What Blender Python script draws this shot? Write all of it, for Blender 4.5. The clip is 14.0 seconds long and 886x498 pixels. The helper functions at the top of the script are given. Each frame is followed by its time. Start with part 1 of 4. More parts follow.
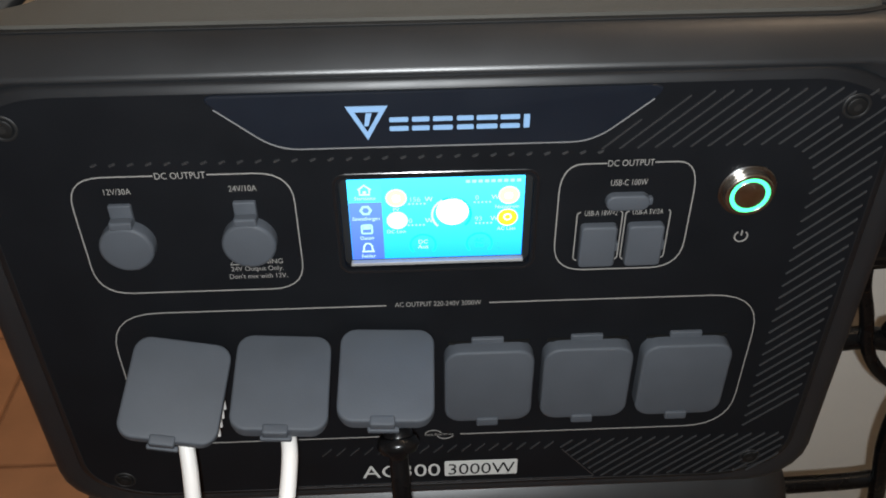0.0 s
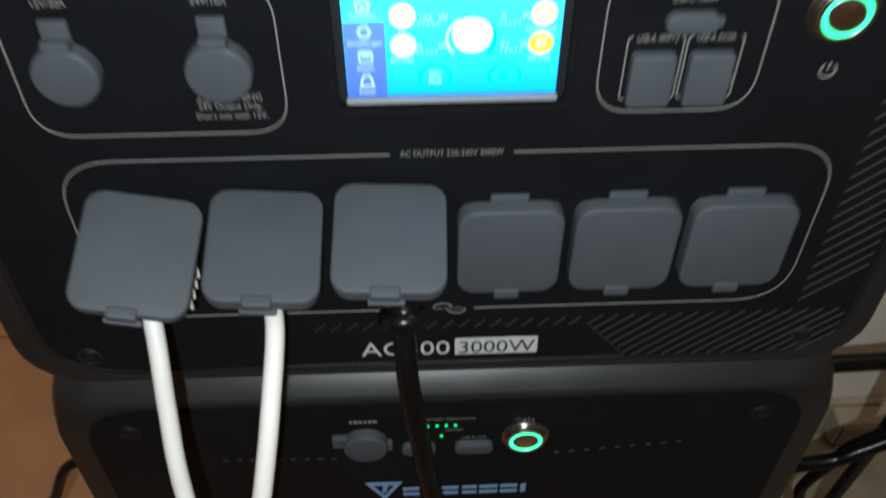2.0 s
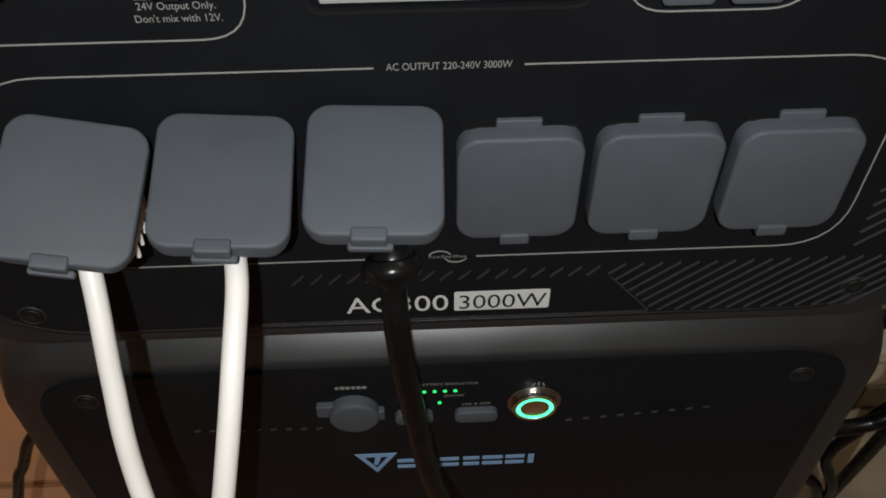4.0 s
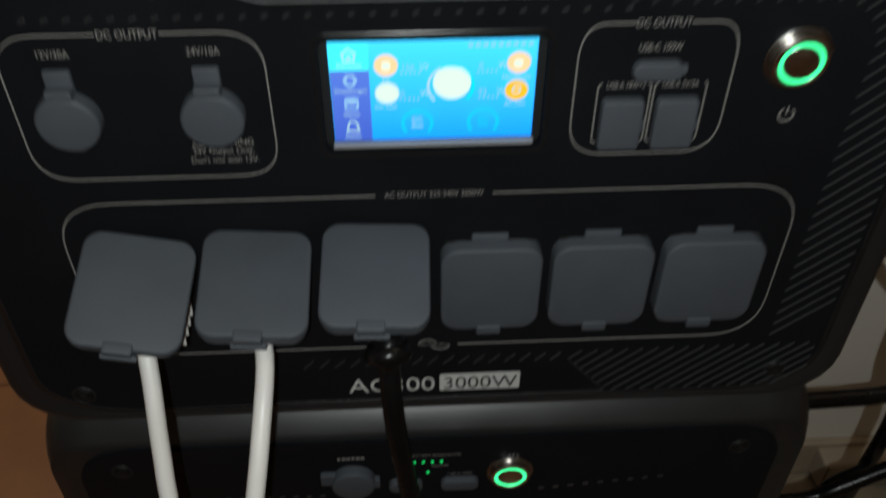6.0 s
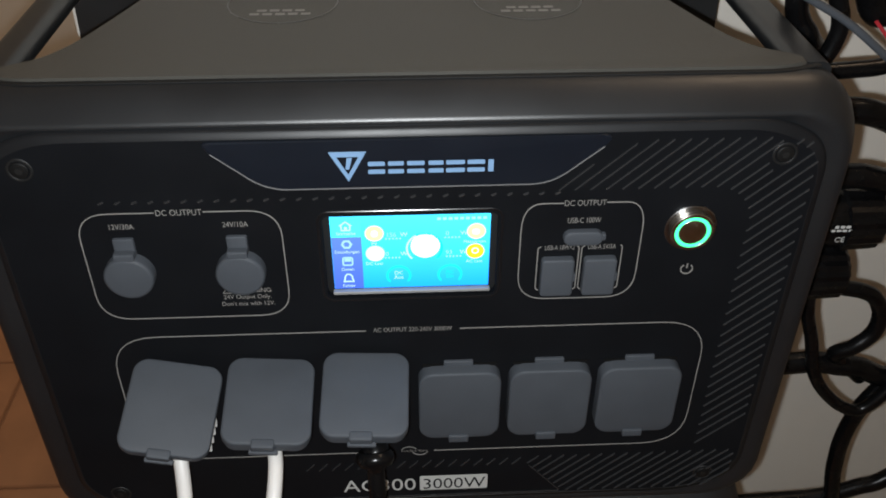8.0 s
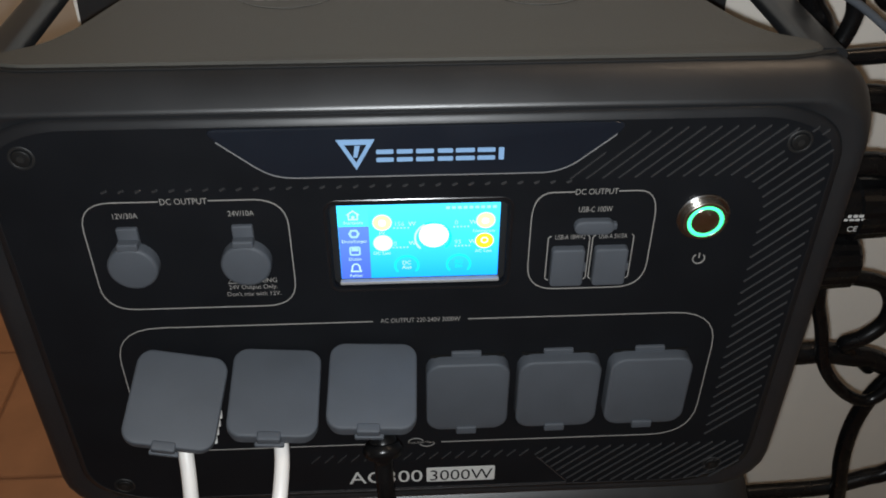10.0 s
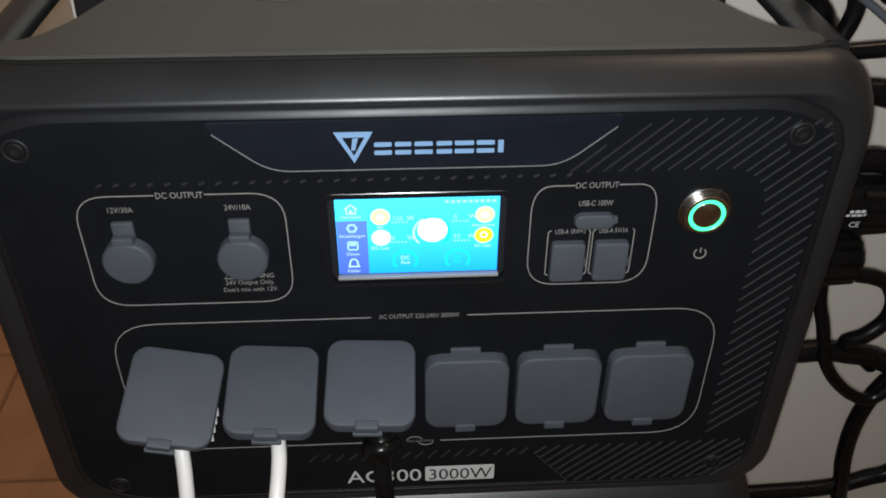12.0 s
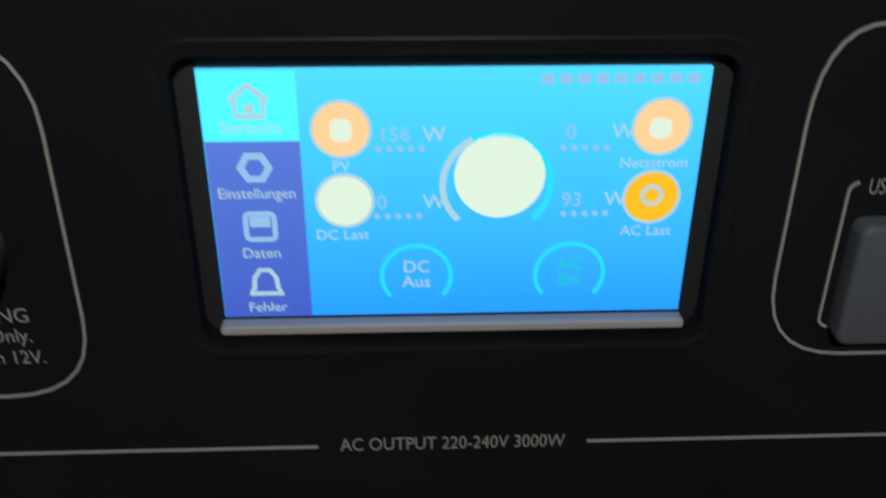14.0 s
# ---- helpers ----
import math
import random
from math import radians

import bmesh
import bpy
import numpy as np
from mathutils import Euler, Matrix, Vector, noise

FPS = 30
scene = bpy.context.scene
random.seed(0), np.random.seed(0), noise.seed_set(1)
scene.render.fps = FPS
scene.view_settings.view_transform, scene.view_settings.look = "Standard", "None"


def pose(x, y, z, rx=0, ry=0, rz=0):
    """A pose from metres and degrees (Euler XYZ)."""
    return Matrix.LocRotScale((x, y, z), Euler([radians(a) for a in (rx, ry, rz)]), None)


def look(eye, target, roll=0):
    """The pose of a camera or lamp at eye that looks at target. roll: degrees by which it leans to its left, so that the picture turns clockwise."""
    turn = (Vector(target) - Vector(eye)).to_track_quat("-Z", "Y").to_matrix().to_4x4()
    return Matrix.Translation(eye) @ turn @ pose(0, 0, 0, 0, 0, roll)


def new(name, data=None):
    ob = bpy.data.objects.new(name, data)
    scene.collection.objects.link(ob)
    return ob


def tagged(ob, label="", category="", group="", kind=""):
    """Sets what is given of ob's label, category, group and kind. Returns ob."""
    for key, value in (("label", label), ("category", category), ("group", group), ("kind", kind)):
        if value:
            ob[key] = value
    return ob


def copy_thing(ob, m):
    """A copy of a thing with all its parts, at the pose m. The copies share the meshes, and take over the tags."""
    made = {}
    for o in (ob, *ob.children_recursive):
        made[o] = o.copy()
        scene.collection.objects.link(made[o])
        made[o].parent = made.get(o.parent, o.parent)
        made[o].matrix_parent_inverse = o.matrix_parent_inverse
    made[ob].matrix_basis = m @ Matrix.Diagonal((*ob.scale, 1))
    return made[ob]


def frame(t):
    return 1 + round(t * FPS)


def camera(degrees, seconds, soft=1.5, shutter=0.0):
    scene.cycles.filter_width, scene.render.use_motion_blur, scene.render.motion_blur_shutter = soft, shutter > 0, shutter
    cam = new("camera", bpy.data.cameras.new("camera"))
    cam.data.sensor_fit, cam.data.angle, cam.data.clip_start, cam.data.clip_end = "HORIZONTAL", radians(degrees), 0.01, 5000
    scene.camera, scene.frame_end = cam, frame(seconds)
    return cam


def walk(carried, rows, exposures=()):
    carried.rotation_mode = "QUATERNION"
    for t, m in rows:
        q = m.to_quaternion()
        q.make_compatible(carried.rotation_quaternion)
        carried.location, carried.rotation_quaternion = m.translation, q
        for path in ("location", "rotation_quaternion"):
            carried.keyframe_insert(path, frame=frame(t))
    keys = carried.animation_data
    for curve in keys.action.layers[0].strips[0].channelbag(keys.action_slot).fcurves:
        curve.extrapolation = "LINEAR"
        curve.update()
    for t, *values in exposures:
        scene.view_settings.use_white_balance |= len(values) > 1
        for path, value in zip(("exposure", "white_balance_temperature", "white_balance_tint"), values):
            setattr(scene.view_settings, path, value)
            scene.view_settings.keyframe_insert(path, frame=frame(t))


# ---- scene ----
cam = camera(52.5, 14.0, 1.8, 0.5)
PATH = [
    (0, (-0.011, -0.394, 1.13), (0.046, 1.192, -0.088), -0.5),
    (0.5, (-0.012, -0.394, 1.131), (0.045, 1.192, -0.085), -0.4),
    (1, (-0.012, -0.4, 1.135), (0.048, 1.191, -0.075), -0.3),
    (1.5, (-0.015, -0.398, 1.13), (0.043, 1.196, -0.077), -0.2),
    (2, (-0.018, -0.334, 1.062), (0.04, 1.067, -0.364), 0.1),
    (2.5, (-0.016, -0.284, 1.002), (0.045, 1.06, -0.477), -0.5),
    (3, (-0.012, -0.286, 1.001), (0.041, 1.047, -0.489), -0.3),
    (5.5, (-0.02, -0.317, 1.026), (0.052, 1.051, -0.432), 0.3),
    (6, (-0.015, -0.353, 1.072), (0.067, 1.123, -0.275), 0.3),
    (6.5, (0.002, -0.395, 1.142), (0.085, 1.174, -0.095), 0.3),
    (7, (0.006, -0.418, 1.155), (0.085, 1.164, -0.066), 0.2),
    (7.5, (0.0, -0.432, 1.16), (0.079, 1.178, -0.025), 0.2),
    (8, (-0.004, -0.433, 1.163), (0.082, 1.186, -0.008), 0.3),
    (10.5, (-0.01, -0.425, 1.156), (0.081, 1.178, -0.037), 0.4),
    (11, (-0.01, -0.425, 1.154), (0.086, 1.181, -0.033), 0.5),
    (11.5, (-0.009, -0.424, 1.153), (0.082, 1.184, -0.033), 0.4),
    (12, (-0.01, -0.425, 1.15), (0.083, 1.186, -0.031), 0.4),
    (12.5, (-0.012, -0.416, 1.143), (0.082, 1.192, -0.042), 0.5),
    (13, (-0.019, -0.312, 1.07), (0.069, 1.296, -0.116), 1.0),
    (13.5, (-0.021, -0.183, 0.958), (0.08, 1.55, -0.036), 0.5),
    (14, (-0.009, -0.156, 0.919), (0.065, 1.61, -0.017), 0.3),
]
walk(cam, [(t, look(eye, target, roll)) for t, eye, target, roll in PATH],
     [(0, 0.15, 6500, 9), (1.6, 0.02, 6500, 9), (2.0, 0.1, 6300, 4), (2.5, -0.1, 6300, 3), (3.0, 0.1, 6500, 8), (5.4, -0.5, 6800, 6), (6.0, -0.85, 6600, 4),
      (6.4, 0.4, 7000, 8), (6.6, 0.4, 7000, 8), (7.0, 0.0, 6700, 8), (8.2, -0.2, 6500, 9), (10.3, -0.22, 6450, 9), (12.5, -0.12, 6400, 9), (13.0, 0.7, 6200, 7),
      (13.3, 0.75, 6200, 5), (13.6, 0.1, 6500, 5), (14.0, -1.05, 6900, 8)])

# ---- light ----
BASE = 0.34  # underside of the upper battery above the tiles

world = bpy.data.worlds.new("night")
scene.world = world
world.use_nodes = True
world.node_tree.nodes["Background"].inputs[0].default_value = (1.0, 0.92, 0.85, 1)
world.node_tree.nodes["Background"].inputs[1].default_value = 0.0006


def point_lamp(name, at, watts, colour, radius):
    data = bpy.data.lights.new(name, "POINT")
    data.energy, data.color, data.shadow_soft_size = watts, colour, radius
    ob = new(name, data)
    ob.location = at
    return ob


# the torch beside the lens, held where the camera stays longest
torch_data = bpy.data.lights.new("torch", "SPOT")
torch_data.energy, torch_data.color, torch_data.shadow_soft_size = 16.8, (0.93, 0.97, 1.0), 0.004
torch_data.spot_size, torch_data.spot_blend = radians(160), 1.0
torch = new("torch", torch_data)
torch.matrix_basis = look((-0.013, -0.428, 1.150), (0.03, 0.10, 0.80), 0)
# the warm lamp under the ceiling
point_lamp("ceiling_bulb", (0.70, 0.14, 2.0), 5.8, (1.0, 0.74, 0.52), 0.12)
# added warm fill past the corner, no lamp known there; brightens the left tiles
point_lamp("floor_fill", (-1.0, 0.7, 1.1), 7.2, (1.0, 0.78, 0.56), 0.09)


# ---- materials ----
def material(name, colour, rough=0.5, metal=0.0, vary=0.0, scale=30.0, bump=0.0, bump_scale=900.0, spec=0.5):
    m = bpy.data.materials.new(name)
    m.use_nodes = True
    nt = m.node_tree
    b = nt.nodes["Principled BSDF"]
    b.inputs["Base Color"].default_value = (*colour, 1)
    b.inputs["Roughness"].default_value = rough
    b.inputs["Metallic"].default_value = metal
    b.inputs["Specular IOR Level"].default_value = spec
    tc = nt.nodes.new("ShaderNodeTexCoord")
    if vary:
        n = nt.nodes.new("ShaderNodeTexNoise")
        n.inputs["Scale"].default_value, n.inputs["Detail"].default_value = scale, 6
        nt.links.new(tc.outputs["Object"], n.inputs["Vector"])
        r = nt.nodes.new("ShaderNodeMapRange")
        r.inputs["To Min"].default_value, r.inputs["To Max"].default_value = 1 - vary, 1 + vary
        r.inputs["From Min"].default_value, r.inputs["From Max"].default_value = 0.3, 0.7
        nt.links.new(n.outputs["Fac"], r.inputs["Value"])
        mul = nt.nodes.new("ShaderNodeVectorMath")
        mul.operation = "SCALE"
        mul.inputs[0].default_value = colour
        nt.links.new(r.outputs["Result"], mul.inputs["Scale"])
        nt.links.new(mul.outputs["Vector"], b.inputs["Base Color"])
        r2 = nt.nodes.new("ShaderNodeMapRange")
        r2.inputs["To Min"].default_value, r2.inputs["To Max"].default_value = max(rough - 0.08, 0.02), min(rough + 0.08, 1)
        nt.links.new(n.outputs["Fac"], r2.inputs["Value"])
        nt.links.new(r2.outputs["Result"], b.inputs["Roughness"])
    if bump:
        n = nt.nodes.new("ShaderNodeTexNoise")
        n.inputs["Scale"].default_value, n.inputs["Detail"].default_value = bump_scale, 3
        nt.links.new(tc.outputs["Object"], n.inputs["Vector"])
        bp = nt.nodes.new("ShaderNodeBump")
        bp.inputs["Strength"].default_value, bp.inputs["Distance"].default_value = bump, 0.001
        nt.links.new(n.outputs["Fac"], bp.inputs["Height"])
        nt.links.new(bp.outputs["Normal"], b.inputs["Normal"])
    return m


def glowing(name, colour, strength, low=None):
    m = bpy.data.materials.new(name)
    m.use_nodes = True
    nt = m.node_tree
    b = nt.nodes["Principled BSDF"]
    b.inputs["Base Color"].default_value = (0.01, 0.01, 0.01, 1)
    b.inputs["Roughness"].default_value = 0.3
    b.inputs["Emission Color"].default_value = (*colour, 1)
    b.inputs["Emission Strength"].default_value = strength
    if low:
        tc = nt.nodes.new("ShaderNodeTexCoord")
        sep = nt.nodes.new("ShaderNodeSeparateXYZ")
        nt.links.new(tc.outputs["Generated"], sep.inputs["Vector"])
        mix = nt.nodes.new("ShaderNodeMix")
        mix.data_type = "RGBA"
        mix.inputs["A"].default_value, mix.inputs["B"].default_value = (*low, 1), (*colour, 1)
        nt.links.new(sep.outputs["Z"], mix.inputs["Factor"])
        nt.links.new(mix.outputs["Result"], b.inputs["Emission Color"])
    return m


PANEL = material("black_panel_plastic", (0.0070, 0.0076, 0.0090), 0.42, 0, 0.12, 25, 0.12, 1400, 0.09)
# paler than the panel's plastic: the ridges' edge glints are put into this colour
RIDGE = material("ridge_plastic", (0.031, 0.031, 0.032), 0.26, 0, 0.1, 60, 0, 900, 0.9)
BODY = material("dark_grey_coat", (0.0110, 0.0122, 0.0138), 0.38, 0, 0.10, 18, 0.05, 1500, 0.75)
LID = material("lid_coat", (0.055, 0.052, 0.045), 0.50, 0, 0.10, 14, 0.2, 1100)
PLATE = material("blue_black_gloss", (0.0068, 0.0095, 0.0150), 0.30, 0, 0.06, 30, 0.05, 1500)
# grey of the painted highlight along the name plate's bevel
EDGE_GLINT = material("plate_edge_glint", (0.16, 0.16, 0.16), 0.35)
# pale grey stands in for light from above on the window's lower chamfer
LIT_LIP = material("lit_lip_grey", (0.27, 0.27, 0.27), 0.3)
BEVEL = material("satin_black_edge", (0.0100, 0.0106, 0.012), 0.40, 0, 0.08, 40, 0, 900, 0.32)
BEZEL = material("window_bezel", (0.008, 0.008, 0.009), 0.24)
RUBBER = material("grey_rubber", (0.060, 0.067, 0.078), 0.60, 0, 0.06, 45, 0.10, 900, 0.3)
DARK = material("dark_gap", (0.006, 0.006, 0.006), 0.6)
PRINT = material("grey_print", (0.23, 0.22, 0.205), 0.6)
WHITEPRINT = material("white_print", (0.52, 0.52, 0.50), 0.55)
LOGO = material("pale_blue_print", (0.20, 0.34, 0.54), 0.45)
STEEL = material("brushed_steel", (0.62, 0.58, 0.52), 0.24, 1.0, 0.1, 200)
SCREW = material("black_screw", (0.006, 0.006, 0.006), 0.55, 0.0, 0, 30, 0, 900, 0.25)
CHROME = material("dark_chrome", (0.34, 0.34, 0.34), 0.26, 1.0, 0.1, 120)
WHITECABLE = material("white_cable_sheath", (0.70, 0.675, 0.645), 0.42, 0, 0.05, 30, 0.05, 500)
BLACKCABLE = material("black_cable_sheath", (0.0035, 0.0035, 0.0038), 0.27, 0, 0.2, 60, 0.06, 500, 0.28)
WHITEPLUG = material("white_plug_plastic", (0.74, 0.74, 0.72), 0.4, 0, 0.04, 30)
WALLPAINT = material("white_wall_paint", (0.80, 0.77, 0.71), 0.8, 0, 0.05, 5, 0.25, 160)
TILE = material("terracotta_tile", (0.37, 0.175, 0.085), 0.5, 0, 0.16, 9, 0.15, 120)
GROUT = material("tile_grout", (0.27, 0.135, 0.070), 0.9, 0, 0.15, 60, 0.3, 300)
SKIRT = material("beige_skirting", (0.40, 0.33, 0.25), 0.6, 0, 0.1, 20)
SLAB = material("stone_slab", (0.27, 0.225, 0.165), 0.6, 0, 0.25, 16, 0.3, 90)
CEILING = material("white_ceiling_paint", (0.7, 0.68, 0.64), 0.85, 0, 0.04, 6)
RING = glowing("green_ring_light", (0.06, 1.0, 0.36), 3.0)
LED = glowing("green_led", (0.02, 1.0, 0.22), 1.1)
SCREEN = glowing("screen_blue", (0.05, 0.58, 1.0), 2.7, (0.005, 0.27, 0.92))
TABS = glowing("screen_indigo", (0.07, 0.15, 0.58), 2.7, (0.04, 0.09, 0.48))
HOME = glowing("screen_cyan", (0.05, 0.75, 1.0), 2.8)
PALE = glowing("screen_pale", (0.55, 0.85, 1.0), 1.6)
GLYPH = glowing("screen_glyph", (0.32, 0.60, 0.95), 1.9)
DISC = glowing("screen_white_disc", (0.80, 1.0, 0.88), 1.9)
PEACH = glowing("screen_peach_disc", (1.0, 0.60, 0.32), 2.3)
AMBER = glowing("screen_amber_disc", (0.95, 0.50, 0.02), 2.2)
ARC = glowing("screen_arc", (0.0, 0.55, 0.95), 2.9)
TEAL = glowing("screen_teal", (0.0, 0.62, 0.45), 2.10)


# ---- building helpers ----
def part(name, bm, mat, parent=None, label="", smooth=False):
    me = bpy.data.meshes.new(name)
    bmesh.ops.recalc_face_normals(bm, faces=bm.faces)
    bm.to_mesh(me)
    bm.free()
    me.materials.append(mat)
    if smooth:
        me.shade_smooth()
        me.set_sharp_from_angle(angle=radians(35))
    ob = new(name, me)
    ob.parent = parent
    if label:
        ob["label"] = label
    return ob


def thing(name, at, label, category, turn=0.0, group=""):
    ob = new(name)
    ob.matrix_basis = pose(*at, 0, 0, turn)
    return tagged(ob, label, category, group)


def rrect(cx, cz, w, h, r, n=6):
    """A rounded rectangle in x and z, anticlockwise from the right bottom corner."""
    pts = []
    for sx, sz, a0 in ((1, -1, -90), (1, 1, 0), (-1, 1, 90), (-1, -1, 180)):
        for i in range(n + 1):
            a = radians(a0 + 90 * i / n)
            pts.append((cx + sx * (w / 2 - r) + r * math.cos(a), cz + sz * (h / 2 - r) + r * math.sin(a)))
    return pts


def circle(cx, cz, r, n=32):
    return [(cx + r * math.cos(2 * math.pi * i / n), cz + r * math.sin(2 * math.pi * i / n)) for i in range(n)]


def prism(pts, front, back, bevel=0.0, segments=3, bm=None):
    """The outline in x and z, from front to back along y, with a rounded front edge."""
    bm = bm or bmesh.new()
    a = [bm.verts.new((x, back, z)) for x, z in pts]
    b = [bm.verts.new((x, front, z)) for x, z in pts]
    f = bm.faces.new(b)
    bm.faces.new(a[::-1])
    for i in range(len(pts)):
        j = (i + 1) % len(pts)
        bm.faces.new((a[i], a[j], b[j], b[i]))
    if bevel:
        bmesh.ops.bevel(bm, geom=list(f.edges), offset=bevel, segments=segments, affect="EDGES", profile=0.5)
    return bm


def pad(cx, cz, w, h, r, front, back, b, n=6):
    """A rounded rectangular or round pad with an evenly rounded front edge."""
    bm = bmesh.new()
    rings = []
    for y, d in [(back, 0.0)] + [(front + b * (1 - math.sin(radians(a))), b * (1 - math.cos(radians(a)))) for a in (0, 30, 60, 90)]:
        rings.append([bm.verts.new((x, y, z)) for x, z in rrect(cx, cz, w - 2 * d, h - 2 * d, max(r - d, 0.0004), n)])
    m = len(rings[0])
    for a, c in zip(rings, rings[1:]):
        for k in range(m):
            bm.faces.new((a[k], a[(k + 1) % m], c[(k + 1) % m], c[k]))
    bm.faces.new(rings[0][::-1])
    bm.faces.new(rings[-1])
    return bm


def slab(pts, z0, z1, bevel=0.0):
    """The outline in x and y, from z0 up to z1."""
    bm = prism([(x, y) for x, y in pts], -z1, -z0, bevel)
    bm.transform(Matrix(((1, 0, 0, 0), (0, 0, 1, 0), (0, -1, 0, 0), (0, 0, 0, 1))))
    return bm


def box(x0, x1, y0, y1, z0, z1, bevel=0.0, segments=2):
    bm = bmesh.new()
    bmesh.ops.create_cube(bm, size=1)
    bm.transform(Matrix.Translation(((x0 + x1) / 2, (y0 + y1) / 2, (z0 + z1) / 2)) @ Matrix.Diagonal((x1 - x0, y1 - y0, z1 - z0, 1)))
    if bevel:
        bmesh.ops.bevel(bm, geom=list(bm.edges), offset=bevel, segments=segments, affect="EDGES", profile=0.5)
    return bm


def ribbon(pts, width, y, thick=0.0004, closed=False, bm=None):
    """A printed line of that width along points in x and z, lying on the plane y."""
    bm = bm or bmesh.new()
    n = len(pts)
    rows = []
    for i in range(n):
        p = Vector(pts[i])
        q0 = Vector(pts[(i - 1) % n]) if closed or i else p
        q1 = Vector(pts[(i + 1) % n]) if closed or i < n - 1 else p
        d = (q1 - q0).normalized()
        s = Vector((-d.y, d.x)) * width / 2
        rows.append([bm.verts.new((p.x + s.x, yy, p.y + s.y)) for yy in (y - thick, y)] + [bm.verts.new((p.x - s.x, yy, p.y - s.y)) for yy in (y, y - thick)])
    for i in range(n if closed else n - 1):
        a, b = rows[i], rows[(i + 1) % n]
        for k in range(4):
            bm.faces.new((a[k], a[(k + 1) % 4], b[(k + 1) % 4], b[k]))
    if not closed:
        bm.faces.new(rows[0])
        bm.faces.new(rows[-1][::-1])
    return bm


def spline(pts, per=8):
    p = [Vector(q) for q in pts]
    p = [p[0] * 2 - p[1]] + p + [p[-1] * 2 - p[-2]]
    out = []
    for i in range(1, len(p) - 2):
        for k in range(per):
            t = k / per
            a, b, c, d = p[i - 1:i + 3]
            out.append(0.5 * ((2 * b) + (c - a) * t + (2 * a - 5 * b + 4 * c - d) * t * t + (3 * b - a - 3 * c + d) * t ** 3))
    return out + [p[-2]]


def tube(pts, radius, n=14, per=8, radii=None):
    """A round sheath along a smooth curve through the points."""
    path = spline(pts, per)
    bm = bmesh.new()
    up = Vector((0.3, 1, 0.2)).normalized()
    rings = []
    for i, p in enumerate(path):
        d = (path[min(i + 1, len(path) - 1)] - path[max(i - 1, 0)]).normalized()
        s = d.cross(up).normalized()
        u = s.cross(d).normalized()
        up = u
        r = radius if radii is None else float(np.interp(i / (len(path) - 1), np.linspace(0, 1, len(radii)), radii))
        rings.append([bm.verts.new(p + r * (s * math.cos(2 * math.pi * k / n) + u * math.sin(2 * math.pi * k / n))) for k in range(n)])
    for a, b in zip(rings, rings[1:]):
        for k in range(n):
            bm.faces.new((a[k], a[(k + 1) % n], b[(k + 1) % n], b[k]))
    bm.faces.new(rings[0][::-1])
    bm.faces.new(rings[-1])
    return bm


def lettering(text, x, z, size, y, centre=True, thick=0.0003, stretch=1.0):
    """Raised print in the built-in font on the plane y; x, z: middle (or left) of its base line."""
    cu = bpy.data.curves.new("print", "FONT")
    cu.body, cu.size, cu.extrude, cu.resolution_u = text, size, 0, 3
    cu.align_x = "CENTER" if centre else "LEFT"
    ob = bpy.data.objects.new("print", cu)
    scene.collection.objects.link(ob)
    bpy.context.view_layer.update()
    me = bpy.data.meshes.new_from_object(ob.evaluated_get(bpy.context.evaluated_depsgraph_get()))
    bm = bmesh.new()
    bm.from_mesh(me)
    bpy.data.objects.remove(ob)
    bpy.data.curves.remove(cu)
    bpy.data.meshes.remove(me)
    bm.transform(Matrix.Translation((x, y - thick, z)) @ pose(0, 0, 0, 90) @ Matrix.Diagonal((stretch, 1, 1, 1)))
    return bm


def fillet(pts, r, n=6, closed=True):
    """The polygon with rounded corners of radius about r."""
    out, m = [], len(pts)
    for i in range(m):
        p = Vector(pts[i])
        if not closed and i in (0, m - 1):
            out.append(tuple(p))
            continue
        a, b = Vector(pts[i - 1]), Vector(pts[(i + 1) % m])
        ra, rb = min(r, (a - p).length * 0.49), min(r, (b - p).length * 0.49)
        s, e = p + (a - p).normalized() * ra, p + (b - p).normalized() * rb
        for k in range(n + 1):
            t = k / n
            out.append(tuple((1 - t) ** 2 * s + 2 * t * (1 - t) * p + t * t * e))
    return out


def loft(sections, closed=True):
    """A shell through outlines in x and z, each at its own y, closed at its ends or open."""
    bm = bmesh.new()
    rings = [[bm.verts.new((x, y, z)) for x, z in pts] for y, pts in sections]
    n = len(rings[0])
    for a, b in zip(rings, rings[1:]):
        for k in range(n):
            bm.faces.new((a[k], a[(k + 1) % n], b[(k + 1) % n], b[k]))
    if closed:
        bm.faces.new(rings[0][::-1])
        bm.faces.new(rings[-1])
    return bm


# ---- the room ----
WALL = 0.345


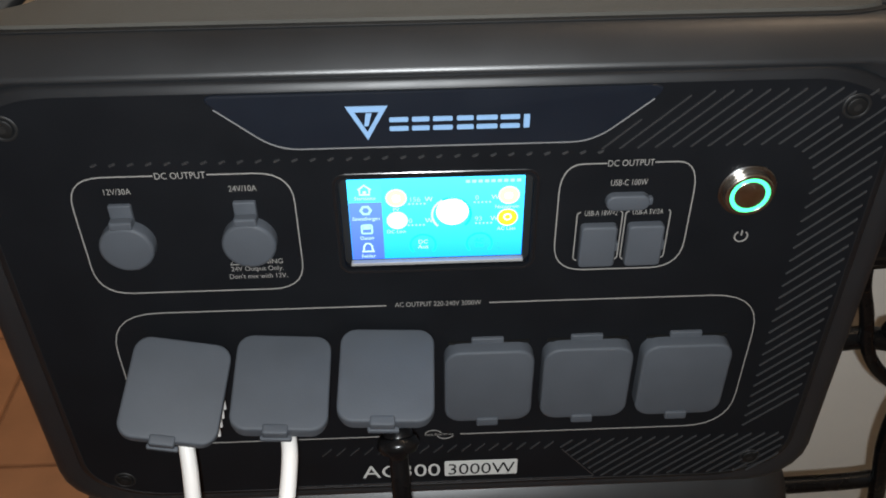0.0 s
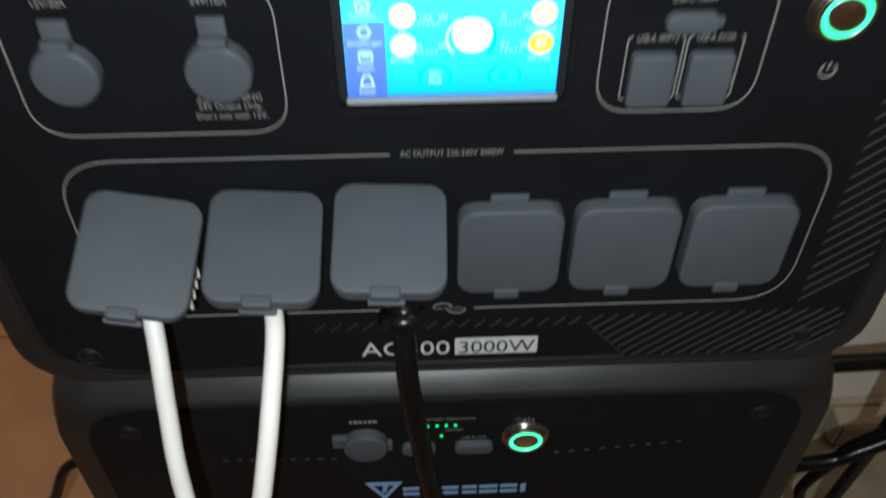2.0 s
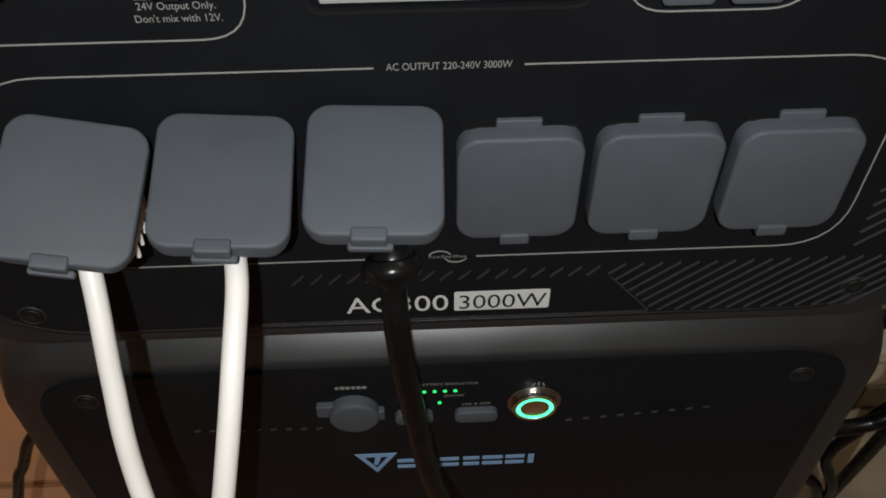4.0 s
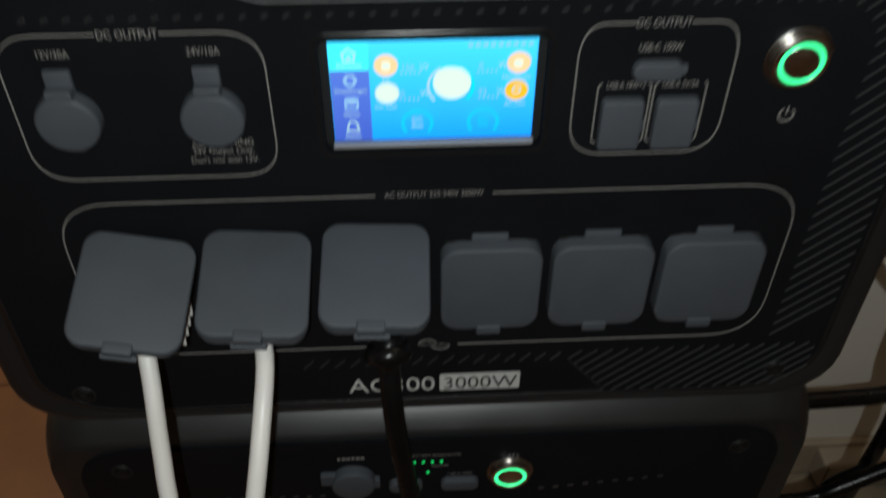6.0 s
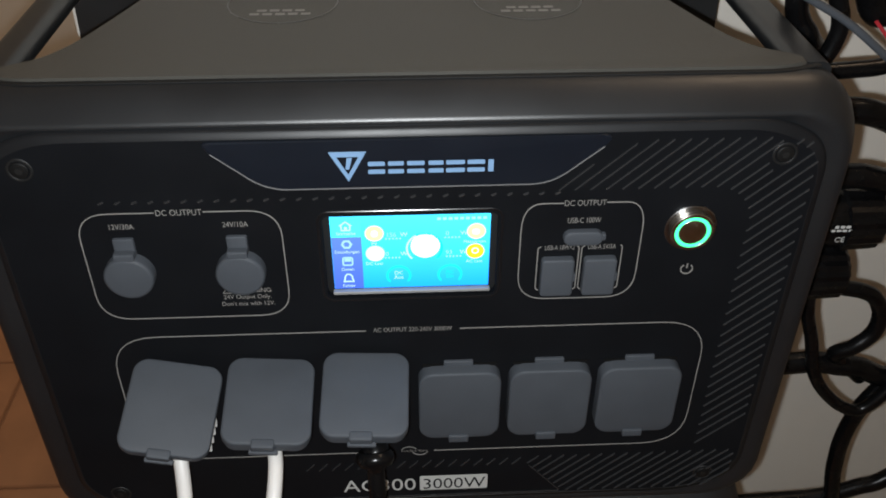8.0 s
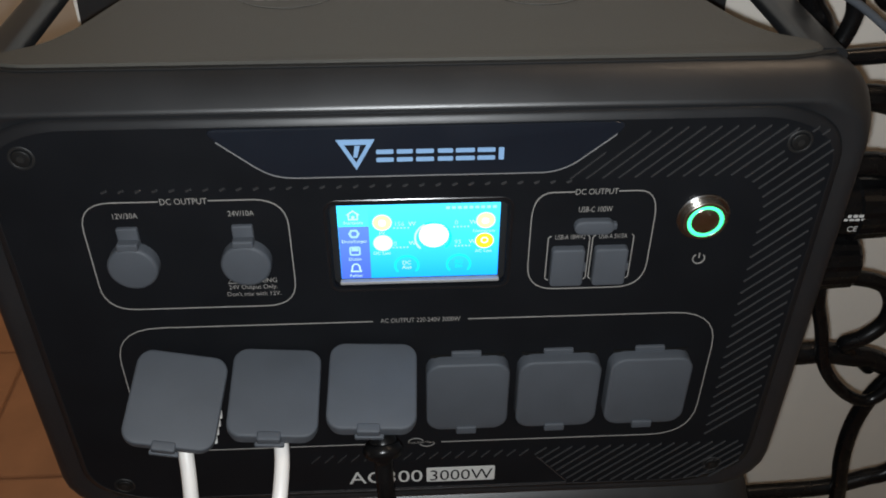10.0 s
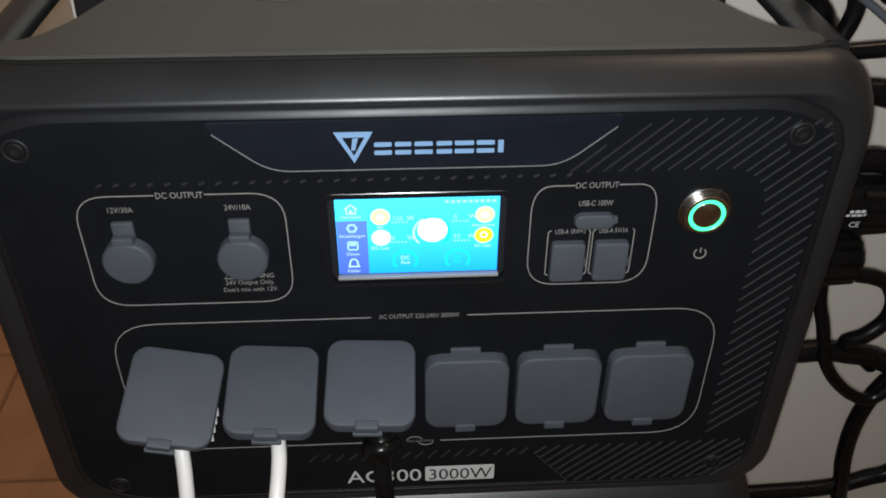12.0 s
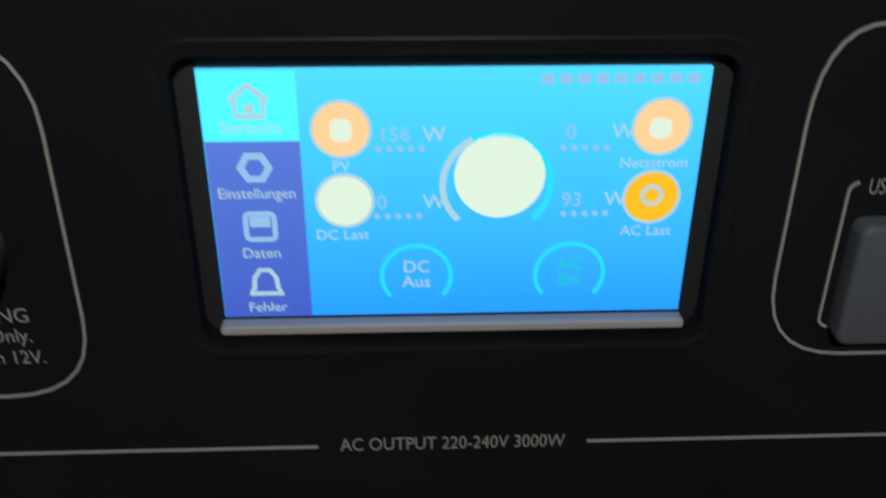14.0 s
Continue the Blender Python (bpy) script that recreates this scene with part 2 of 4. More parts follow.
def room():
    def struct(name, bm, mat, label):
        return tagged(part(name, bm, mat, None, label), "", name.split("_")[0], "", "structure")

    struct("wall_behind", box(-0.29, 2.2, WALL, WALL + 0.12, 0, 2.4), WALLPAINT, "white painted wall close behind the stack")
    struct("wall_far", box(-2.3, -0.17, 1.9, 2.02, 0, 2.4), WALLPAINT, "white painted wall across the room")
    struct("wall_return", box(-0.29, -0.17, WALL + 0.12, 1.9, 0, 2.4), WALLPAINT, "white painted return of the wall")
    struct("wall_left", box(-2.42, -2.3, -2.2, 2.02, 0, 2.4), WALLPAINT, "white painted side wall")
    struct("wall_right", box(2.2, 2.32, -2.2, WALL + 0.12, 0, 2.4), WALLPAINT, "white painted side wall")
    struct("wall_front", box(-2.42, 2.32, -2.32, -2.2, 0, 2.4), WALLPAINT, "white painted wall behind the viewer")
    struct("ceiling", box(-2.42, 2.32, -2.32, 2.02, 2.4, 2.5), CEILING, "white painted ceiling")
    floor = struct("floor", box(-2.42, 2.32, -2.32, 2.02, -0.1, -0.004), GROUT, "terracotta tiled floor with brown grout")
    struct("baseboard", box(-0.26, 2.2, WALL - 0.012, WALL, 0.0, 0.07, 0.003), SKIRT, "beige skirting along the wall")
    return floor


# ---- shared pieces of the two kinds of box ----
def screw(name, x, z, parent):
    s = part(name, prism(circle(x, z, 0.0052, 20), -0.0012, 0.004, 0.0008), SCREW, parent, "black countersunk screw", True)
    part("socket", prism(circle(x, z, 0.0022, 6), -0.0016, -0.0008), DARK, s)
    part("washer", ring(x, z, 0.0074, 0.0056, -0.0005, 0.003), DARK, s)
    return s


def ring(x, z, r1, r0, front, back, n=36):
    bm = bmesh.new()
    loops = []
    for r, y in ((r1, back), (r1, front + 0.0006), (r1 - 0.0006, front), (r0 + 0.0004, front), (r0, front + 0.0005), (r0, back)):
        loops.append([bm.verts.new((px, y, pz)) for px, pz in circle(x, z, r, n)])
    for a, b in zip(loops, loops[1:] + loops[:1]):
        for k in range(n):
            bm.faces.new((a[k], a[(k + 1) % n], b[(k + 1) % n], b[k]))
    return bm


def power_button(x, z, r, parent):
    b = part("power_button", ring(x, z, r * 1.20, r * 0.97, -0.006, 0.004), STEEL, parent, "brushed steel push button with lit ring", True)
    part("light_ring", ring(x, z, r * 0.97, r * 0.80, -0.0062, -0.001), RING, b, "glowing green ring", True)
    part("button_cap", prism(circle(x, z, r * 0.80, 32), -0.0058, 0.0, 0.0006), STEEL, b, "", True)
    part("flange", ring(x, z, r * 1.46, r * 1.19, -0.0018, 0.003), CHROME, b, "dark chamfered flange", True)


def power_icon(x, z, r, parent):
    arc = [(x + r * math.cos(radians(a)), z + r * math.sin(radians(a))) for a in range(125, 416, 15)]
    bm = ribbon(arc, r * 0.22, -0.0002)
    ribbon([(x, z + r * 0.15), (x, z + r * 1.15)], r * 0.22, -0.0002, bm=bm)
    part("power_symbol", bm, PRINT, parent)


def emblem(x, z, w, h, parent, y):
    """A plain downward triangle with an open middle."""
    bm = bmesh.new()
    out = [(x - w / 2, z + h), (x + w / 2, z + h), (x, z)]
    inn = [(x - w * 0.29, z + h * 0.83), (x + w * 0.29, z + h * 0.83), (x, z + h * 0.24)]
    a = [bm.verts.new((px, y, pz)) for px, pz in out]
    b = [bm.verts.new((px, y, pz)) for px, pz in inn]
    for i in range(3):
        j = (i + 1) % 3
        bm.faces.new((a[i], a[j], b[j], b[i]))
    bar = [(x - w * 0.02, z + h * 0.80), (x + w * 0.12, z + h * 0.80), (x + w * 0.03, z + h * 0.42), (x - w * 0.07, z + h * 0.42)]
    bm.faces.new([bm.verts.new((px, y - 0.0001, pz)) for px, pz in bar])
    r = bmesh.ops.extrude_face_region(bm, geom=list(bm.faces))
    bmesh.ops.translate(bm, verts=[v for v in r["geom"] if isinstance(v, bmesh.types.BMVert)], vec=(0, -0.0004, 0))
    return part("emblem", bm, LOGO, parent, "pale blue triangular emblem")


def mark_blocks(x0, x1, z0, z1, parent, y):
    """The maker's word as plain pale blocks of the widths that its signs have."""
    h = z1 - z0
    for a, b in ((0.0, 0.135), (0.16, 0.285), (0.31, 0.45), (0.48, 0.60), (0.62, 0.77), (0.79, 0.93), (0.957, 1.0)):
        xa, xb = x0 + (x1 - x0) * a, x0 + (x1 - x0) * b
        cx, w = (xa + xb) / 2, xb - xa
        if w < h * 0.5:
            bm = prism(rrect(cx, (z0 + z1) / 2, w, h, 0.0003, 2), y - 0.0004, y)
        else:
            bm = prism(rrect(cx, z1 - h * 0.17, w, h * 0.34, 0.0006, 2), y - 0.0004, y)
            prism(rrect(cx, z0 + h * 0.17, w, h * 0.34, 0.0006, 2), y - 0.0004, y, bm=bm)
        part("mark_block", bm, LOGO, parent)


def bars(x0, x1, z, h, parent, count=5, mat=None, y=-0.0002):
    """Print too small to read, as short bars."""
    step = (x1 - x0) / count
    bm = bmesh.new()
    for i in range(count):
        w = step * (0.82 if i % 3 else 0.66)
        prism(rrect(x0 + step * (i + 0.45), z, w, h, h * 0.2, 2), y - 0.0003, y, bm=bm)
    return part("fine_print", bm, mat or PRINT, parent)


# ---- power station ----
def notch_outline(c, hw, z0, z1, r, cut):
    """The shell's cross-section; cut from 0 (rounded top corners) to 1 (hand slots beside the lid)."""
    right = [(hw - r + r * math.cos(radians(a)), z1 - r + r * math.sin(radians(a))) for a in (0, 15, 30, 45, 60, 75, 90)]
    slot = [(hw, z1 - 0.115), (hw - 0.03, z1 - 0.117), (hw - 0.07, z1 - 0.117), (hw - 0.088, z1 - 0.110), (hw - 0.094, z1 - 0.09), (hw - 0.098, z1 - 0.03), (hw - 0.100, z1)]
    top = [((1 - cut) * a[0] + cut * b[0], (1 - cut) * a[1] + cut * b[1]) for a, b in zip(right, slot)]
    rb = r * 1.05
    low = [(hw - rb + rb * math.cos(radians(a)), z0 + rb + rb * math.sin(radians(a))) for a in (-90, -72, -54, -36, -18, 0)]
    half = low + top
    return [(c + x, z) for x, z in half] + [(c - x, z) for x, z in half[::-1]]


def power_station():
    st = thing("power_station", (0, 0, BASE), "black portable power station with lit screen on a battery", "power station")
    c, hw = -0.001, 0.2590
    z0, z1 = 0.268, 0.610
    sec = []
    for y, inset, top, cut in ((0.0066, 0.024, 0.0240, 0), (0.0030, 0.0125, 0.0180, 0), (0.0026, 0.0095, 0.0172, 0), (0.0030, 0.0062, 0.0156, 0), (0.0042, 0.0042, 0.0143, 0), (0.0080, 0.0024, 0.0105, 0), (0.0120, 0.0012, 0.0066, 0), (0.0165, 0.0004, 0.0031, 0), (0.0205, 0, 0.0008, 0), (0.025, 0, 0, 0), (0.040, 0, 0, 0), (0.046, 0, 0, 1),
                               (0.262, 0, 0, 1), (0.272, 0, 0, 0), (0.30, 0.0, 0.0, 0), (0.315, 0.008, 0.008, 0), (0.32, 0.016, 0.016, 0)):
        sec.append((y, notch_outline(c, hw - inset, z0 + inset * 0.55, z1 - top, 0.034, cut)))
    part("shell", loft(sec), BODY, st, "dark grey coated metal shell", True)
    for s in (-1, 1):
        bm = prism(rrect(s * 0.2325, 0.6035, 0.023, 0.0135, 0.0062, 5), 0.034, 0.288)
        part("handle", bm, BODY, st, "dark grey side carrying bar", True)
    half = [(0.214, 0.0255), (0.233, 0.033), (0.2225, 0.043), (0.205, 0.052), (0.192, 0.074), (0.178, 0.115), (0.164, 0.16), (0.164, 0.24), (0.175, 0.27), (0.2, 0.275), (0.2, 0.30)]
    lid = slab(fillet([(c + x, y) for x, y in half] + [(c - x, y) for x, y in half[::-1]], 0.010, 5), 0.604, 0.6122, 0.0028)
    lid_ob = part("lid", lid, LID, st, "brownish black coated lid", True)
    seam = [(c - 0.236, 0.0310), (c - 0.214, 0.0235), (c + 0.214, 0.0235), (c + 0.236, 0.0310)]
    bm = ribbon(fillet(seam, 0.012, 5, False), 0.0036, -0.6098, 0.0006)
    bm.transform(Matrix(((1, 0, 0, 0), (0, 0, 1, 0), (0, -1, 0, 0), (0, 0, 0, 1))))
    part("lid_seam", bm, DARK, st)
    for x in (-0.078, 0.080):
        bm = ribbon(circle(x, 0.134, 0.035, 48), 0.0009, -0.6123, 0.0002, True)
        bm.transform(Matrix(((1, 0, 0, 0), (0, 0, 1, 0), (0, -1, 0, 0), (0, 0, 0, 1))))
        part("charging_ring", bm, RIDGE, lid_ob)
        for row, n in ((0.114, 5), (0.120, 4)):
            bm = bmesh.new()
            for i in range(n):
                prism(rrect(x + (i - (n - 1) / 2) * 0.008, row, 0.006, 0.003, 0.0004, 2), -0.6125, -0.6123, bm=bm)
            bm.transform(Matrix(((1, 0, 0, 0), (0, 0, 1, 0), (0, -1, 0, 0), (0, 0, 0, 1))))
            part("fine_print", bm, PRINT, lid_ob)

    # front panel with the window of the screen cut through it
    outline = fillet([(-0.206, 0.2785), (0.206, 0.2785), (0.240, 0.297), (0.240, 0.574), (0.209, 0.5912), (-0.209, 0.5912), (-0.240, 0.574), (-0.240, 0.297)], 0.020, 7)
    hole = rrect(0.0, 0.5050, 0.1030, 0.0600, 0.0045, 4)
    bm = bmesh.new()
    edges = []
    flat = [(x * (1 - 0.0044 / 0.240), 0.4348 + (z - 0.4348) * (1 - 0.0044 / 0.156)) for x, z in outline]
    for pts in (flat, hole):
        v = [bm.verts.new((x, 0, z)) for x, z in pts]
        edges += [bm.edges.new((v[i], v[(i + 1) % len(v)])) for i in range(len(v))]
    bmesh.ops.triangle_fill(bm, use_beauty=True, edges=edges)
    r = bmesh.ops.extrude_face_region(bm, geom=list(bm.faces))
    bmesh.ops.translate(bm, verts=[v for v in r["geom"] if isinstance(v, bmesh.types.BMVert)], vec=(0, 0.006, 0))
    part("front_panel", bm, PANEL, st, "matt black moulded front panel")
    mz = 0.4348
    shrink = lambda d, y: (y, [(x * (1 - d / 0.240), mz + (z - mz) * (1 - d / 0.156)) for x, z in outline])
    part("panel_edge", loft([shrink(-0.0004, 0.0040), shrink(0.0, 0.0026), shrink(0.0014, 0.0010), shrink(0.0050, -0.0002), shrink(0.0056, 0.0004)], False), BEVEL, st, "rounded satin edge of the front panel", True)
    for x, z in ((-0.2125, 0.5700), (0.2125, 0.5700), (0.2125, 0.2995), (-0.2125, 0.2995)):
        screw("screw", x, z, st)

    # maker's plate
    plate = fillet([(-0.1175, 0.5855), (-0.080, 0.5545), (0.080, 0.5545), (0.1175, 0.5855)], 0.012, 6)
    pl = part("name_plate", prism(plate, -0.0012, 0.001, 0.0007), PLATE, st, "glossy blue-black name plate", True)
    # thin pale line painted in where the plate's bevel catches the torch
    part("plate_glint", ribbon(fillet([(-0.1085, 0.5780), (-0.080, 0.5545), (0.080, 0.5545), (0.1085, 0.5780)], 0.012, 6, False), 0.0007, -0.0008, 0.0006), EDGE_GLINT, pl)
    emblem(-0.0340, 0.5590, 0.0210, 0.0190, pl, -0.0012)
    mark_blocks(-0.0230, 0.0470, 0.5638, 0.5714, pl, -0.0012)

    # ridges
    proto = {}

    def ridge(x0, za, x1, zb, half=0.00042):
        key = (round(x1 - x0, 4), round(zb - za, 4), half)
        if key not in proto:
            d = Vector((x1 - x0, zb - za))
            n = Vector((-d.y, d.x)).normalized() * half
            e = d.normalized() * 0.0006
            bm = bmesh.new()
            base = [bm.verts.new(v) for v in ((n.x, 0.0002, n.y), (-n.x, 0.0002, -n.y), (d.x - n.x, 0.0002, d.y - n.y), (d.x + n.x, 0.0002, d.y + n.y))]
            m = 0.35
            top = [bm.verts.new(v) for v in ((n.x * m + e.x, -0.0011, n.y * m + e.y), (-n.x * m + e.x, -0.0011, -n.y * m + e.y), (d.x - n.x * m - e.x, -0.0011, d.y - n.y * m - e.y), (d.x + n.x * m - e.x, -0.0011, d.y + n.y * m - e.y))]
            bm.faces.new(top)
            for i in range(4):
                bm.faces.new((base[i], base[(i + 1) % 4], top[(i + 1) % 4], top[i]))
            bmesh.ops.recalc_face_normals(bm, faces=bm.faces)
            me = bpy.data.meshes.new("ridge")
            bm.to_mesh(me)
            bm.free()
            me.materials.append(RIDGE)
            proto[key] = me
        ob = new("ridge", proto[key])
        ob.parent, ob.location = st, (x0, 0, za)

    step = 0.00925
    rise = 0.91  # the ridges climb at about 42 degrees
    for i in range(29):  # the row of short ends under the plate, widened for the light they catch
        ridge(-0.1757 + i * step, 0.5466, -0.1722 + i * step, 0.5482, 0.0008)
    for i in range(11):  # upper right, from the plate to the corner
        x = 0.0850 + i * 0.0092
        run = (0.0190, 0.0330)[i] if i < 2 else 0.0355
        if i == 10:
            run = 0.0330
        ridge(x, 0.5490, x + run, 0.5490 + run * rise)
    for x, z, run in ((0.1855, 0.5470, 0.0195), (0.1905, 0.5440, 0.0175), (0.1950, 0.5395, 0.0345), (0.1985, 0.5335, 0.0345)):
        ridge(x, z, x + run, z + run * rise)
    for x, z in ((0.2175, 0.5760), (0.2235, 0.5740)):  # short ends past the screw
        ridge(x, z, x + 0.004, z + 0.0036)
    for i in range(22):  # down the right side
        z = 0.5265 - i * step
        ridge(0.2005, z, 0.2325, z + 0.0320 * rise)
    for i in range(17):  # row above the model name
        x = -0.0785 + i * step
        ridge(x, 0.3165, x + 0.0065, 0.3235)
    for i in range(19):  # lower right corner, from the slanting end of the rim on
        k = 0.0800 - 0.3165 / rise + i * step
        z = (0.3150 + 0.082 * 1.1 - 1.1 * k) / (1 + 1.1 / rise)
        z = max(z, 0.2855)
        x = k + z / rise
        run = min((0.3245 - z) / rise, 0.2320 - x)
        if run > 0.002:
            ridge(x, z, x + run, z + run * rise)
    part("lower_rim", ribbon(fillet([(-0.107, 0.2905), (-0.104, 0.2855), (0.107, 0.2855), (0.082, 0.3150)], 0.003, 4, False), 0.0006, -0.0001, 0.0005), RIDGE, st)

    # printed frames and words
    w = 0.00062
    def frame_lines(x0, x1, za, zb, r, gaps_top, gap_low=None):
        top = [(gaps_top[1], zb), (x1, zb), (x1, za), (gap_low[1] if gap_low else (x0 + x1) / 2, za)]
        rest = [(gaps_top[0], zb), (x0, zb), (x0, za), (gap_low[0] if gap_low else (x0 + x1) / 2, za)]
        part("printed_frame", ribbon(fillet(top, r, 7, False), w, -0.0002), PRINT, st)
        part("printed_frame", ribbon(fillet(rest, r, 7, False), w, -0.0002), PRINT, st)

    frame_lines(-0.1905, -0.0748, 0.4630, 0.5405, 0.019, (-0.1455, -0.1180))
    frame_lines(0.0650, 0.1375, 0.4700, 0.5405, 0.019, (0.0890, 0.1142))
    frame_lines(-0.1905, 0.1905, 0.3342, 0.4476, 0.030, (-0.0298, 0.0298), (-0.0150, 0.0135))
    def words(s, x, z, size, mat=PRINT, stretch=1.0):
        part("print", lettering(s, x, z, size, 0.0, stretch=stretch), mat, st)
    words("DC OUTPUT", -0.1318, 0.5383, 0.0058, stretch=0.80)
    words("12V/30A", -0.1660, 0.5296, 0.0052, stretch=0.80)
    words("24V/10A", -0.1010, 0.5296, 0.0052, stretch=0.80)
    words("WARNING", -0.0960, 0.4812, 0.0048, stretch=0.92)
    words("24V Output Only.", -0.1002, 0.4765, 0.0046, stretch=0.86)
    words("Don't mix with 12V.", -0.1002, 0.4712, 0.0046, stretch=0.86)
    tri = ribbon([(-0.1145, 0.4812), (-0.1078, 0.4812), (-0.11115, 0.4862)], 0.0006, -0.0002, closed=True)
    part("warning_triangle", tri, PRINT, st)
    words("DC OUTPUT", 0.1016, 0.5385, 0.0056, stretch=0.78)
    words("USB-C 100W", 0.1020, 0.5264, 0.0054, stretch=0.66)
    words("USB-A 18W×2", 0.0890, 0.5072, 0.0048, stretch=0.62)
    words("USB-A 5V/3A", 0.1145, 0.5072, 0.0048, stretch=0.64)
    words("AC OUTPUT 220-240V 3000W", 0.0, 0.4462, 0.0050, stretch=0.76)
    words("AC300", -0.0262, 0.2922, 0.0182, WHITEPRINT, 1.02)
    tag = part("white_label", prism(rrect(0.0277, 0.2990, 0.0495, 0.0150, 0.0012, 3), -0.0004, 0.0), WHITEPRINT, st, "white label with black figures")
    part("print", lettering("3000W", 0.0277, 0.2932, 0.0160, -0.0004, stretch=0.95), PANEL, tag)
    words("Pure-Sine-Wave", -0.0005, 0.3334, 0.0030, stretch=0.95)
    for a0, cx in ((20, -0.0043), (200, 0.0035)):
        arc = [(cx + 0.0055 * math.cos(radians(a0 + 14 * i)), 0.3344 + 0.0042 * math.sin(radians(a0 + 14 * i))) for i in range(11)]
        part("sine_symbol", ribbon(arc, 0.0005, -0.0002), PRINT, st)
    power_icon(0.1690, 0.4903, 0.0036, st)
    power_button(0.1662, 0.5212, 0.0108, st)
    # thin brackets round the two small covers
    for x0, x1 in ((0.0760, 0.1008), (0.1025, 0.1270)):
        part("bracket", ribbon(fillet([(x0 + 0.0018, 0.5098), (x0, 0.5088), (x0, 0.4780), (x0 + 0.002, 0.4768)], 0.0012, 3, False), 0.0006, -0.0002), PRINT, st)
        part("bracket", ribbon(fillet([(x1 - 0.0012, 0.5098), (x1, 0.5088), (x1, 0.4780), (x1 - 0.002, 0.4768)], 0.0012, 3, False), 0.0006, -0.0002), PRINT, st)

    # rubber covers
    def cover(shape, thick, tabs, name="socket_cover", bevel=0.0022):
        cv = part(name, pad(*shape, -thick, 0.0005, bevel, 8), RUBBER, st, "grey rubber socket cover", True)
        for x0, x1, za, zb, t in tabs:
            part("tab", prism(rrect((x0 + x1) / 2, (za + zb) / 2, x1 - x0, zb - za, 0.001, 3), -t, 0.0, 0.0008), RUBBER, cv, "", True)
        return cv
    for x in (-0.1662, -0.1012):
        cover((x, 0.4988, 0.0292, 0.0292, 0.0146), 0.0080, ((x - 0.0060, x + 0.0060, 0.510, 0.5238, 0.0025), (x - 0.0033, x + 0.0033, 0.4815, 0.4870, 0.0035)))
        part("hinge_fold", box(x - 0.0060, x + 0.0060, -0.0078, -0.002, 0.5115, 0.5165, 0.001), RUBBER, st)
    cover((0.1020, 0.5172, 0.0235, 0.0096, 0.0048), 0.0045, ((0.110, 0.1156, 0.5150, 0.5195, 0.0032),), bevel=0.0012)
    for x in (0.0884, 0.1142):
        cover((x, 0.4885, 0.0200, 0.0275, 0.0025), 0.005, ((x + 0.009, x + 0.0115, 0.4845, 0.4905, 0.0035),), bevel=0.0012)
    for x in (0.0302, 0.0902, 0.1503):
        cover((x, 0.3865, 0.0545, 0.0600, 0.0105), 0.0100, ((x - 0.0105, x + 0.0090, 0.410, 0.4203, 0.0022), (x - 0.0072, x + 0.0064, 0.3538, 0.3600, 0.0116)), bevel=0.0016)
        part("hinge_bar", box(x - 0.0245, x + 0.0245, -0.0014, 0.0, 0.4155, 0.4172), SCREW, st)

    # the screen in its recess
    y = 0.0032
    scr = part("screen", box(-0.0472, 0.0472, y, y + 0.0024, 0.4795, 0.5317), SCREEN, st, "lit blue touch screen with status page")
    # the light this lip catches is put into its grey
    part("screen_lip", prism(rrect(0.0, 0.4773, 0.0962, 0.0021, 0.0006, 2), 0.0008, 0.004, 0.0005), LIT_LIP, st, "lower lip of the screen window, its lit look painted in")
    screen_page(scr, y)
    bm = bmesh.new()
    loops = [[bm.verts.new((x, yy, z)) for x, z in rrect(0.0, 0.5050, w0, h0, r0, 5)] for w0, h0, r0, yy in ((0.1100, 0.0672, 0.0075, 0.0002), (0.1085, 0.0657, 0.0068, -0.0003), (0.1060, 0.0632, 0.0056, -0.0001), (0.1040, 0.0612, 0.0048, 0.0012), (0.1030, 0.0600, 0.0042, 0.0030))]
    for a, b in zip(loops, loops[1:]):
        for q in range(len(a)):
            bm.faces.new((a[q], a[(q + 1) % len(a)], b[(q + 1) % len(a)], b[q]))
    part("window_bezel", bm, BEZEL, st, "rounded black rim of the screen window", True)
    part("screen_surround", box(-0.0525, 0.0525, y + 0.0012, y + 0.0026, 0.474, 0.536), DARK, st, "black glass border of the screen")
    return st


